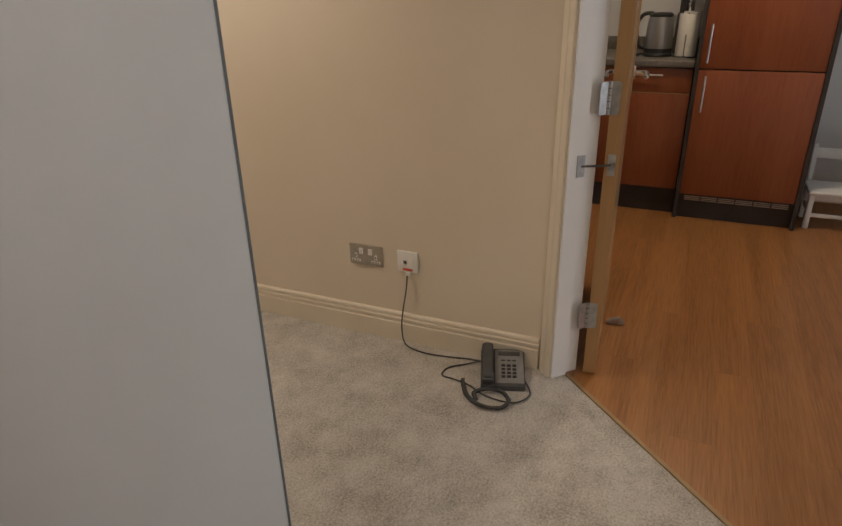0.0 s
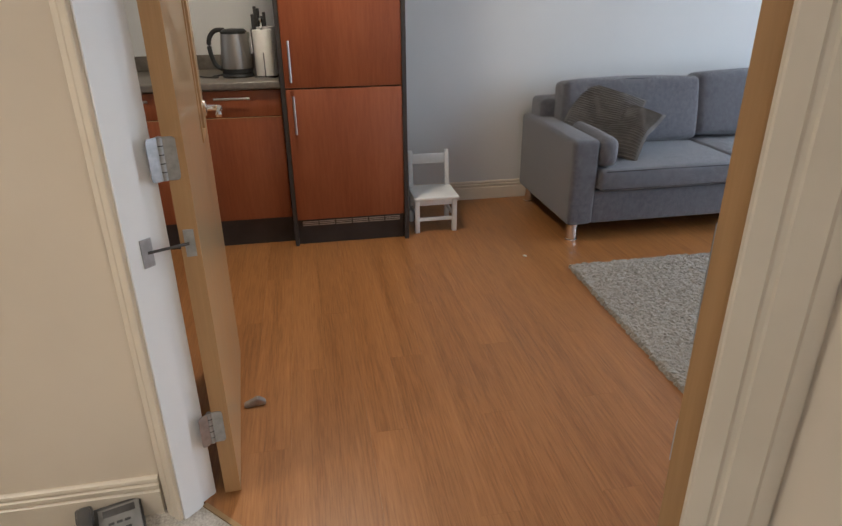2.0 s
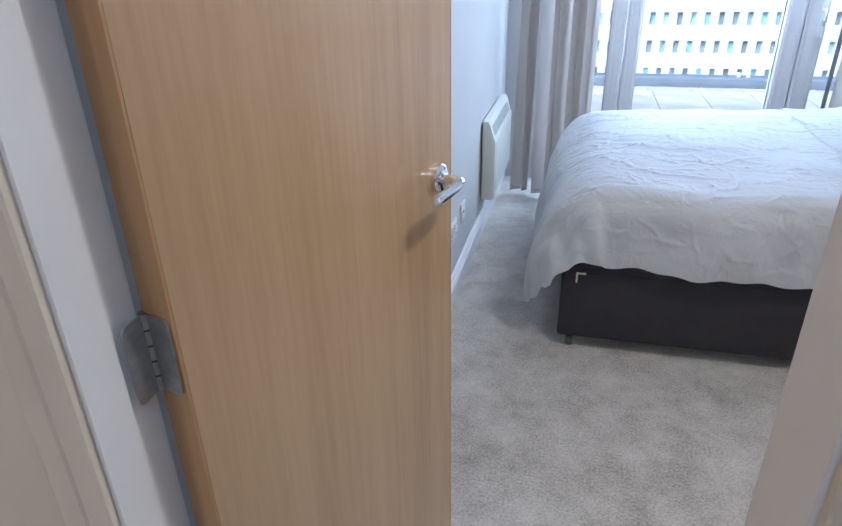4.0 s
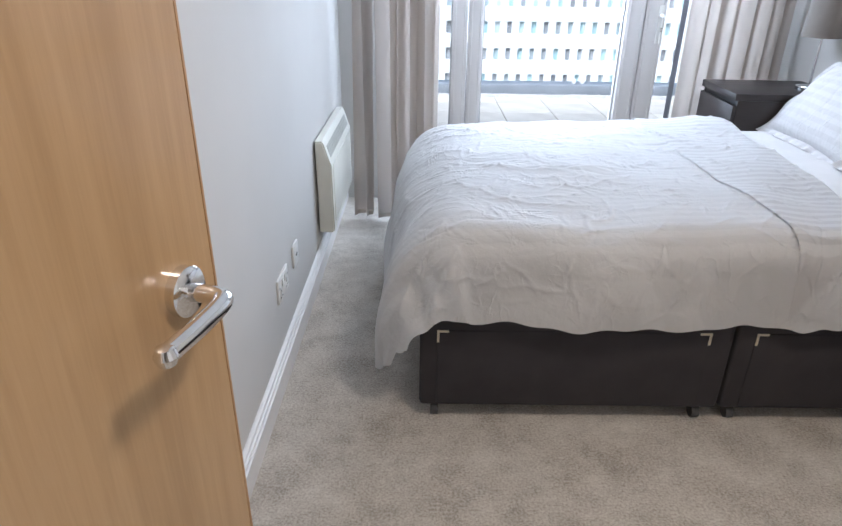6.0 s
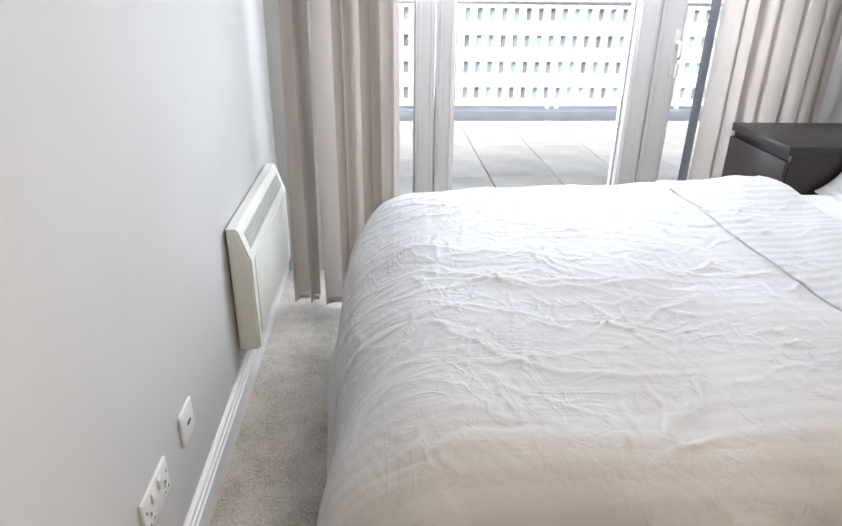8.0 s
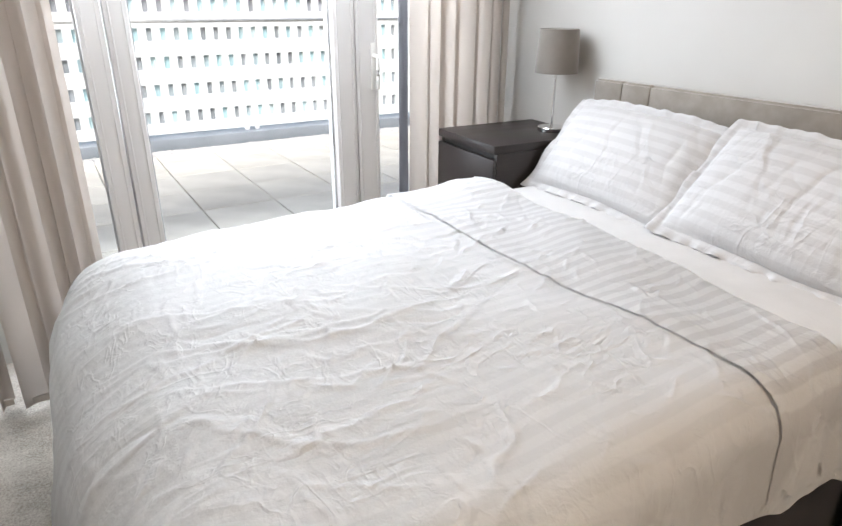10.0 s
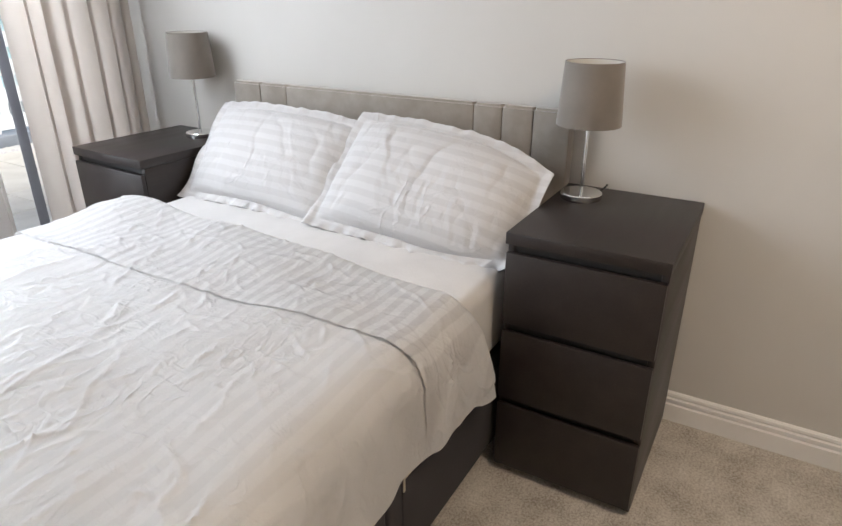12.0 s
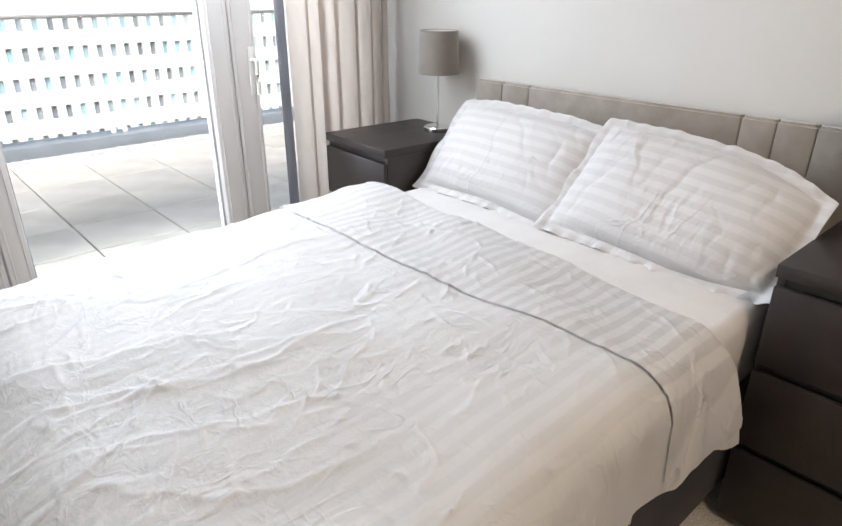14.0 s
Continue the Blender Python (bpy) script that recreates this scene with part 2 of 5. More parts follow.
# ivory outlet recess; its shade is put in as a greyer colour
M_HEATSLOT = surface("heater_recess_shade", (0.36, 0.36, 0.32), (0.42, 0.42, 0.38), 10, 0.5, 0.0)
# shade inside holes, slots and joints, put in as a dark colour
M_SLOT = surface("painted_slot_shade", (0.06, 0.06, 0.055), (0.08, 0.08, 0.075), 10, 0.7, 0.0)
M_SOFA = surface("blue_grey_woven_upholstery", (0.095, 0.094, 0.111), (0.148, 0.147, 0.167), 38, 0.92, 0.9, 420, dist=0.004, lo=0.3, hi=0.7, sheen=0.4)
M_CUSHION = surface("taupe_corduroy", (0.085, 0.074, 0.064), (0.13, 0.115, 0.10), 14, 0.9, 0.4, 300, dist=0.003, sheen=0.4)
M_RUG = surface("grey_beige_shaggy_wool", (0.25, 0.225, 0.185), (0.40, 0.365, 0.31), 110, 0.95, 0.6, 400, lo=0.3, hi=0.7, dist=0.006, sheen=0.3)
M_CHAIR = surface("white_painted_wood", (0.74, 0.73, 0.70), (0.79, 0.78, 0.75), 14, 0.45, 0.08, 60)
M_BLIND = surface("cream_blind_fabric", (0.60, 0.55, 0.50), (0.66, 0.61, 0.56), 3, 0.85, 0.15, 260, stretch=(1, 1, 0.3), dist=0.001)


def let_through(m, colour, share):
    """Lets a share of the light through a thin cloth."""
    n, l = m.node_tree.nodes, m.node_tree.links
    tl = n.new("ShaderNodeBsdfTranslucent")
    tl.inputs["Color"].default_value = (*colour, 1)
    mx = n.new("ShaderNodeMixShader")
    mx.inputs["Fac"].default_value = share
    l.new(n["Principled BSDF"].outputs[0], mx.inputs[1])
    l.new(tl.outputs[0], mx.inputs[2])
    l.new(mx.outputs[0], n["Material Output"].inputs["Surface"])


let_through(M_BLIND, (0.66, 0.61, 0.57), 0.35)
# shadow side of a turned cream louvre, its shade put into the colour
M_BLINDSHADE = surface("shaded_blind_fabric", (0.16, 0.16, 0.18), (0.20, 0.20, 0.22), 4, 0.9, 0.1)
M_FRAME = surface("white_window_frame", (0.70, 0.68, 0.67), (0.75, 0.73, 0.72), 4, 0.4, 0.03, 60, stretch=(1, 1, 0.1))
M_GASKET = surface("grey_rubber_gasket", (0.42, 0.42, 0.42), (0.48, 0.48, 0.48), 8, 0.6, 0.05)
M_COTTON = striped_cotton("white_striped_cotton", "y", (0.745, 0.73, 0.725), (0.845, 0.835, 0.83), 0.4)
M_COTTONBODY = striped_cotton("white_faintly_striped_cotton", "y", (0.80, 0.79, 0.785), (0.845, 0.835, 0.83), 0.65)
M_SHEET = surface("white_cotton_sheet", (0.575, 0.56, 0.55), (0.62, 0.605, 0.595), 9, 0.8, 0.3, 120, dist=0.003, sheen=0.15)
M_DIVAN = surface("black_woven_divan_cloth", (0.022, 0.019, 0.022), (0.032, 0.028, 0.031), 12, 0.8, 0.25, 400, dist=0.001, sheen=0.03)
M_CORNER = surface("pale_gold_metal", (0.62, 0.56, 0.44), (0.68, 0.62, 0.50), 20, 0.35, 0.0, metal=0.7)
M_BLACKBROWN = wood("black_brown_ash_veneer", (0.014, 0.010, 0.0095), (0.021, 0.0155, 0.0145), (0.029, 0.022, 0.020), "x", 40, 0.40, 0.0, 0.08)
M_HEADBOARD = surface("taupe_velvet", (0.24, 0.21, 0.18), (0.30, 0.265, 0.23), 16, 0.85, 0.25, 320, dist=0.002, sheen=0.5)
M_SHADE = surface("taupe_velvet_shade", (0.165, 0.145, 0.125), (0.20, 0.176, 0.153), 10, 0.85, 0.2, 300, dist=0.001, sheen=0.4)
M_SHADEIN = surface("white_shade_lining", (0.66, 0.64, 0.60), (0.70, 0.68, 0.64), 10, 0.7, 0.0)
M_PAVER = surface("pale_concrete_paving", (0.47, 0.43, 0.36), (0.58, 0.54, 0.46), 3.5, 0.85, 0.35, 140, spread=0.08, dist=0.003)
M_GRAVEL = surface("pale_gravel", (0.26, 0.25, 0.24), (0.52, 0.50, 0.47), 45, 0.9, 0.4, 200)
M_UPSTAND = surface("grey_parapet_coping", (0.15, 0.165, 0.18), (0.20, 0.215, 0.23), 4, 0.7, 0.1)
M_FACADE = surface("white_facade_cladding", (0.72, 0.72, 0.71), (0.80, 0.80, 0.79), 0.3, 0.7, 0.05, 8)
M_GLASS = glass_mat("clear_glass")
M_BALUSTRADE = glass_mat("balustrade_glass", (0.97, 0.99, 0.98))
M_PAPER = surface("white_paper_towel", (0.74, 0.72, 0.67), (0.80, 0.78, 0.73), 20, 0.9, 0.5, 120, dist=0.003)
M_WOODBLOCK = surface("dark_knife_handles", (0.03, 0.028, 0.027), (0.05, 0.045, 0.042), 20, 0.45, 0.0)
M_CARPETEDGE = surface("brass_threshold_strip", (0.30, 0.20, 0.10), (0.36, 0.25, 0.13), 20, 0.5, 0.05, metal=0.4)


def window_glass():
    """Distant panes: teal, grey or dark from one to the next, with sky reflection and haze put into the colours."""
    m, n, l, p = material("sky_tinted_distant_glass")
    oi = n.new("ShaderNodeObjectInfo")
    geo = n.new("ShaderNodeNewGeometry")
    ad = n.new("ShaderNodeMath")
    l.new(oi.outputs["Random"], ad.inputs[0])
    l.new(geo.outputs["Random Per Island"], ad.inputs[1])
    fr = n.new("ShaderNodeMath")
    fr.operation = "FRACT"
    l.new(ad.outputs[0], fr.inputs[0])
    col = ramp(n, l, fr.outputs[0], [(0.0, (0.22, 0.23, 0.25)), (0.35, (0.34, 0.35, 0.37)), (0.6, (0.36, 0.50, 0.54)), (0.8, (0.46, 0.62, 0.65)), (1.0, (0.52, 0.54, 0.56))])
    l.new(col, p.inputs["Base Color"])
    p.inputs["Roughness"].default_value = 0.25
    return m


M_FARGLASS = window_glass()

# ---- mesh helpers ----


def box(bm, x0, x1, y0, y1, z0, z1, bevel=0.0, seg=2):
    m = Matrix.LocRotScale(((x0 + x1) / 2, (y0 + y1) / 2, (z0 + z1) / 2), None, (abs(x1 - x0), abs(y1 - y0), abs(z1 - z0)))
    r = bmesh.ops.create_cube(bm, size=1, matrix=m)
    if bevel:
        es = list({e for v in r["verts"] for e in v.link_edges})
        bmesh.ops.bevel(bm, geom=es, offset=bevel, segments=seg, affect="EDGES", profile=0.5)
    return bm


def boxed(*a, **k):
    return box(bmesh.new(), *a, **k)


def cyl(bm, a, b, r, r2=None, seg=20):
    a, b = Vector(a), Vector(b)
    d = b - a
    m = Matrix.Translation((a + b) / 2) @ d.to_track_quat("Z", "Y").to_matrix().to_4x4()
    bmesh.ops.create_cone(bm, cap_ends=True, segments=seg, radius1=r, radius2=r if r2 is None else r2, depth=d.length, matrix=m)
    return bm


def lathe(bm, profile, centre=(0, 0, 0), seg=40, closed=False):
    """Turn (radius, height) pairs round a vertical line."""
    rings = []
    for r, z in profile:
        rings.append([bm.verts.new((centre[0] + r * math.cos(2 * math.pi * k / seg), centre[1] + r * math.sin(2 * math.pi * k / seg), centre[2] + z)) for k in range(seg)])
    pairs = list(zip(rings, rings[1:])) + ([(rings[-1], rings[0])] if closed else [])
    for p, q in pairs:
        for k in range(seg):
            bm.faces.new((p[k], p[(k + 1) % seg], q[(k + 1) % seg], q[k]))
    if not closed:
        if profile[0][0] > 1e-4:
            bm.faces.new(rings[0][::-1])
        if profile[-1][0] > 1e-4:
            bm.faces.new(rings[-1])
    bmesh.ops.remove_doubles(bm, verts=bm.verts, dist=1e-6)
    bmesh.ops.recalc_face_normals(bm, faces=bm.faces)
    return bm


def tube(bm, pts, r, seg=8):
    """A round cord or bar along a line of points."""
    pts = [Vector(p) for p in pts]
    rings, up = [], Vector((0, 0, 1))
    for k, p in enumerate(pts):
        d = (pts[min(k + 1, len(pts) - 1)] - pts[max(k - 1, 0)]).normalized()
        side = d.cross(up)
        if side.length < 1e-3:
            side = d.cross(Vector((1, 0, 0)))
        side.normalize()
        up2 = side.cross(d)
        rings.append([bm.verts.new(p + r * (side * math.cos(2 * math.pi * j / seg) + up2 * math.sin(2 * math.pi * j / seg))) for j in range(seg)])
    for a, b in zip(rings, rings[1:]):
        for j in range(seg):
            bm.faces.new((a[j], a[(j + 1) % seg], b[(j + 1) % seg], b[j]))
    bm.faces.new(rings[0][::-1])
    bm.faces.new(rings[-1])
    bmesh.ops.recalc_face_normals(bm, faces=bm.faces)
    return bm


def smooth_line(pts, n=10):
    """Points of a soft curve through pts."""
    pts = [Vector(p) for p in pts]
    out = []
    for k in range(len(pts) - 1):
        p0, p1, p2, p3 = pts[max(k - 1, 0)], pts[k], pts[k + 1], pts[min(k + 2, len(pts) - 1)]
        for j in range(n):
            t = j / n
            out.append(0.5 * ((2 * p1) + (p2 - p0) * t + (2 * p0 - 5 * p1 + 4 * p2 - p3) * t * t + (3 * p1 - p0 - 3 * p2 + p3) * t ** 3))
    return out + [pts[-1]]


def extrude(bm, outline, axis_from, axis_to, place):
    """A closed outline of (a, b) pairs drawn out from one end to the other; place(a, b, t) gives the point."""
    e0 = [bm.verts.new(place(a, b, axis_from)) for a, b in outline]
    e1 = [bm.verts.new(place(a, b, axis_to)) for a, b in outline]
    n = len(outline)
    for k in range(n):
        bm.faces.new((e0[k], e0[(k + 1) % n], e1[(k + 1) % n], e1[k]))
    bm.faces.new(e0[::-1])
    bm.faces.new(e1)
    bmesh.ops.recalc_face_normals(bm, faces=bm.faces)
    return bm


def mesh_of(name, bm, mat, smooth=None):
    me = bpy.data.meshes.new(name)
    bm.to_mesh(me)
    bm.free()
    me.materials.append(mat)
    if smooth:
        for p in me.polygons:
            p.use_smooth = True
        me.set_sharp_from_angle(angle=radians(smooth))
    return me


def part(name, bm, mat, parent=None, label="", smooth=40):
    ob = new(name, mesh_of(name, bm, mat, smooth))
    ob.parent = parent
    if label:
        tagged(ob, label)
    return ob


def thing(name, label, category, at=(0, 0, 0), turn=0.0, group="", kind=""):
    ob = new(name)
    ob.empty_display_size = 0.1
    ob.matrix_basis = pose(*at, 0, 0, turn)
    return tagged(ob, label, category, group, kind)


def structure(name, bm, mat, label="", category="", smooth=30):
    ob = part(name, bm, mat, None, "", smooth)
    return tagged(ob, label, category, "", "structure")


def rounded_slab(bm, x0, x1, y0, y1, z0, z1, r=0.03, seg=4, puff=0.0, n=10, bulge_axis=2):
    """A soft block: rounded all round, with faces that swell a little."""
    box(bm, x0, x1, y0, y1, z0, z1, r, seg)
    if puff:
        bmesh.ops.subdivide_edges(bm, edges=[e for e in bm.edges if e.calc_length() > 0.12], cuts=n, use_grid_fill=True)
        c = Vector(((x0 + x1) / 2, (y0 + y1) / 2, (z0 + z1) / 2))
        h = Vector(((x1 - x0) / 2, (y1 - y0) / 2, (z1 - z0) / 2))
        for v in bm.verts:
            q = v.co - c
            a = [q[k] / h[k] for k in range(3)]
            for k in range(3):
                i, j = (k + 1) % 3, (k + 2) % 3
                v.co[k] += puff * max(0, 1 - a[i] ** 2) * max(0, 1 - a[j] ** 2) * (a[k] ** 3)
            v.co += Vector(noise.noise_vector(v.co * 5.0)) * puff * 0.25
    return bm


def skirting(name, p, q, inside, mat, height=0.125, depth=0.018):
    """A grooved skirting board from p to q along a wall; inside: the way into the room."""
    p, q, nrm = Vector((*p, 0)), Vector((*q, 0)), Vector((*inside, 0))
    h, d = height, depth
    prof = [(0, 0), (d, 0), (d, h - 0.046), (d - 0.007, h - 0.042), (d - 0.007, h - 0.038), (d - 0.002, h - 0.034), (d - 0.002, h - 0.024), (d - 0.009, h - 0.020), (d - 0.009, h - 0.016), (d - 0.004, h - 0.012), (d - 0.006, h - 0.004), (d - 0.012, h), (0, h)]
    bm = extrude(bmesh.new(), prof, 0, 1, lambda a, b, t: p.lerp(q, t) + nrm * a + Vector((0, 0, b)))
    return structure(name, bm, mat, "painted skirting board with grooved top", "skirting")


def architrave(name, place, z1, width, mat, thick=0.018, flip=False):
    """An upright moulded door trim; place(across, out, z)."""
    prof = [(0, 0), (0, thick * 0.7), (0.003, thick * 0.85), (width * 0.30, thick), (width * 0.34, thick * 0.84), (width * 0.40, thick * 0.84), (width * 0.44, thick), (width * 0.78, thick), (width * 0.82, thick * 0.84), (width * 0.90, thick * 0.8), (width, thick * 0.55), (width, 0)]
    if flip:
        prof = [(width - a, b) for a, b in prof]
    bm = extrude(bmesh.new(), prof, 0.0, z1, place)
    return structure(name, bm, mat, "painted moulded door architrave", "architrave", 25)


# ---- rooms ----
H = 2.42
DOORTOP = 2.04
A0 = Vector((0.0, 0.794))
DS = Vector((1, 1)) / math.sqrt(2)
DN = Vector((-1, 1)) / math.sqrt(2)


def dp(s, off=0.0, z=0.0):
    """A point of the slanting wall: s along it, off behind its hall face."""
    q = A0 + DS * s + DN * off
    return Vector((q.x, q.y, z))


def prism(bm, pts, z0, z1):
    return extrude(bm, [(p[0], p[1]) for p in pts], z0, z1, lambda a, b, t: Vector((a, b, t)))


def lined_wall(name, pts, z0, z1, mat, label):
    return structure(name, prism(bmesh.new(), pts, z0, z1), mat, label, "wall")


# floors
structure("floor_hall", prism(bmesh.new(), [(-0.05, -2.3), (2.75, -2.3), (2.75, 1.85), (1.02, 1.85), tuple(dp(1.42, 0.055).xy), tuple(dp(0, 0.055).xy), (-0.05, 0.70)], -0.1, 0.0), M_CARPET, "beige cut-pile carpet with worn grey patches", "carpet")
structure("floor_bedroom", boxed(1.15, 3.80, 1.85, 5.66, -0.1, 0.0), M_CARPET, "grey-beige cut-pile carpet", "carpet")
floor_living = structure("floor_living", boxed(-2.62, 1.16, -1.3, 5.66, -0.14, -0.014), M_DARKPANEL, "reddish oak laminate floor of long planks", "floor")
# ceilings
structure("ceiling_hall", boxed(-0.1, 2.85, -2.4, 1.9, H, H + 0.1), M_CEIL, "white painted ceiling", "ceiling")
structure("ceiling_bedroom", boxed(1.15, 3.82, 1.9, 5.75, H, H + 0.1), M_CEIL, "white painted ceiling", "ceiling")
structure("ceiling_living", boxed(-2.65, 1.15, -1.4, 5.75, H + 0.003, H + 0.1), M_CEIL, "white painted ceiling", "ceiling")
# hall walls
lined_wall("wall_phone_hall_side", [(0, -2.3), (0, 0.794), (-0.055, 0.794 - 0.0), (-0.055, -2.3)], 0, H, M_HALLWALL, "cream painted wall with soft sheen")
lined_wall("wall_phone_living_side", [(-0.056, -1.3), (-0.056, 0.77), (-0.11, 0.77), (-0.11, -1.3)], 0, H, M_LIVWALL, "white painted wall")
lined_wall("wall_hall_south", [(-0.1, -2.4), (2.85, -2.4), (2.85, -2.3), (-0.1, -2.3)], 0, H, M_HALLWALL, "cream painted wall")
lined_wall("wall_hall_east", [(2.75, -2.3), (2.85, -2.3), (2.85, 1.79), (2.75, 1.79)], 0, H, M_HALLWALL, "cream painted wall")
S0, S1 = 0.075, 1.250
lined_wall("wall_slant_left_end", [dp(0).xy, dp(S0 - 0.03).xy, dp(S0 - 0.03, 0.11).xy, dp(-0.06, 0.11).xy], 0, H, M_HALLWALL, "cream painted wall end beside the door")
lined_wall("wall_slant_right_end", [dp(S1 + 0.04).xy, dp(1.374).xy, (1.006, 1.85), dp(1.44, 0.11).xy, dp(S1 + 0.04, 0.11).xy], 0, H, M_HALLWALL, "cream painted wall end beside the door")
lined_wall("wall_slant_over_door", [dp(S0 - 0.03).xy, dp(S1 + 0.04).xy, dp(S1 + 0.04, 0.11).xy, dp(S0 - 0.03, 0.11).xy], DOORTOP + 0.03, H, M_HALLWALL, "cream painted wall over the door")
BX0, BX1 = 1.262, 1.898
lined_wall("wall_bedroom_door_left", [dp(1.375).xy, (BX0 - 0.028, 1.80), (BX0 - 0.028, 1.90), (1.007, 1.90), (1.007, 1.85)], 0, H, M_HALLWALL, "cream painted wall strip between two doors")
lined_wall("wall_bedroom_door_right", [(BX1 + 0.028, 1.80), (2.85, 1.80), (2.85, 1.90), (BX1 + 0.028, 1.90)], 0, H, M_BEDWALL, "painted wall beside the bedroom door")
lined_wall("wall_bedroom_over_door", [(BX0 - 0.028, 1.80), (BX1 + 0.028, 1.80), (BX1 + 0.028, 1.90), (BX0 - 0.028, 1.90)], DOORTOP + 0.03, H, M_BEDWALL, "painted wall over the bedroom door")
lined_wall("wall_bedroom_south", [(2.85, 1.80), (3.82, 1.80), (3.82, 1.90), (2.85, 1.90)], 0, H, M_BEDWALL, "white painted wall")
# walls between living room and bedroom
lined_wall("wall_bedroom_west", [(1.175, 1.901), (1.228, 1.901), (1.228, 5.60), (1.175, 5.60)], 0, H, M_BEDWALL, "white painted wall with a panel heater")
lined_wall("wall_living_east", [(1.118, 1.86), (1.174, 1.901), (1.174, 5.60), (1.118, 5.60)], 0, H, M_LIVWALL, "white painted wall")
lined_wall("wall_bedroom_east", [(3.715, 1.90), (3.82, 1.90), (3.82, 5.60), (3.715, 5.60)], 0, H, M_BEDWALL, "warm white painted wall behind the bed")
lined_wall("wall_living_west", [(-2.62, -1.3), (-2.53, -1.3), (-2.53, 5.60), (-2.62, 5.60)], 0, H, M_LIVWALL, "cool white painted wall behind the sofa")
lined_wall("wall_living_south", [(-2.62, -1.4), (-0.05, -1.4), (-0.05, -1.3), (-2.62, -1.3)], 0, H, M_LIVWALL, "white painted wall")
# outer wall with two openings
FW0, FW1, FWT = 1.47, 3.52, 2.20
LW0, LW1, LWB, LWT = -1.9, 0.7, 0.05, 2.2
for nm, x0, x1, z0, z1, mt in (("wall_north_bedroom_left", 1.118, FW0, 0, H, M_BEDWALL), ("wall_north_bedroom_right", FW1, 3.82, 0, H, M_BEDWALL), ("wall_north_bedroom_top", FW0, FW1, FWT, H, M_BEDWALL), ("wall_north_living_left", -2.62, LW0, 0, H, M_LIVWALL), ("wall_north_living_right", LW1, 1.117, 0, H, M_LIVWALL), ("wall_north_living_top", LW0, LW1, LWT, H, M_LIVWALL), ("wall_north_living_sill", LW0, LW1, 0, LWB, M_LIVWALL)):
    structure(nm, boxed(x0, x1, 5.60, 5.78, z0, z1), mt, "painted outer wall beside the window", "wall")

# ceiling lamps, all out of view; the hall pair is added fill
M_LAMPGLASS, _n, _l, _p = material("lit_opal_glass")
_p.inputs["Base Color"].default_value = (0.8, 0.78, 0.74, 1)
_p.inputs["Emission Color"].default_value = (1.0, 0.82, 0.6, 1)
_p.inputs["Emission Strength"].default_value = 4.0
for lx, ly, lw in UNSEEN_LAMPS:
    cl = thing("unseen_ceiling_light", "unseen round opal ceiling light with a white rim, added as a light source", "ceiling light", (lx, ly, 2.42), 0, "ceiling lights")
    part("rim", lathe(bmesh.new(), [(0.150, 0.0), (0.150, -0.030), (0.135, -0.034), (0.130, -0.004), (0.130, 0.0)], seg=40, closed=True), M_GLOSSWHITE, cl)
    part("diffuser", lathe(bmesh.new(), [(0.0, -0.004), (0.129, -0.004), (0.129, -0.026), (0.0, -0.036)], seg=40), M_LAMPGLASS, cl, "lit opal diffuser of an unseen lamp")

# skirtings
skirting("baseboard_phone_wall", (0, -2.3), (0, 0.783), (1, 0), M_GLOSSCREAM)
skirting("baseboard_bedroom_west", (1.228, 1.92), (1.228, 5.60), (1, 0), M_GLOSSWHITE)
skirting("baseboard_bedroom_east", (3.715, 1.92), (3.715, 5.60), (-1, 0), M_GLOSSWHITE, 0.108)
skirting("baseboard_bedroom_south", (1.99, 1.90), (3.69, 1.90), (0, 1), M_GLOSSWHITE)
skirting("baseboard_living_west", (-2.53, 1.83), (-2.53, 5.60), (1, 0), M_GLOSSCREAM)
skirting("baseboard_hall_east", (2.75, -2.3), (2.75, 1.79), (-1, 0), M_GLOSSCREAM)

# living-room door lining, stops and trim
JL = 0.03


def lining(name, pts, z0, z1, mat, label):
    return structure(name, prism(bmesh.new(), pts, z0, z1), mat, label, "door frame")


lining("door_frame_living_left", [dp(S0 - JL, -0.002).xy, dp(S0, -0.002).xy, dp(S0, 0.060).xy, dp(S0 - 0.013, 0.060).xy, dp(S0 - 0.013, 0.112).xy, dp(S0 - JL, 0.112).xy], 0, DOORTOP, M_GLOSSWHITE, "white painted door jamb")
lining("door_frame_living_right", [dp(S1 - 0.004, 0.076).xy, dp(S1 + 0.040, 0.076).xy, dp(S1 + 0.040, 0.112).xy, dp(S1 - 0.004, 0.112).xy], 0, DOORTOP, M_BEECHEDGE, "beech-lipped door jamb with lock keeps")
lining("door_frame_living_right_edge", [dp(S1 + 0.032, -0.002).xy, dp(S1 + 0.040, -0.002).xy, dp(S1 + 0.040, 0.075).xy, dp(S1 + 0.032, 0.075).xy], 0, DOORTOP, M_GLOSSCREAM, "cream painted door jamb edge")
lining("door_frame_living_head", [dp(S0 - JL, -0.002).xy, dp(S1 + JL, -0.002).xy, dp(S1 + JL, 0.112).xy, dp(S0 - JL, 0.112).xy], DOORTOP, DOORTOP + 0.03, M_GLOSSWHITE, "white painted door head")
architrave("trim_living_left", lambda a, b, t: dp(S0 - 0.008 - a, -b, t), DOORTOP + 0.06, 0.064, M_GLOSSCREAM, 0.016)
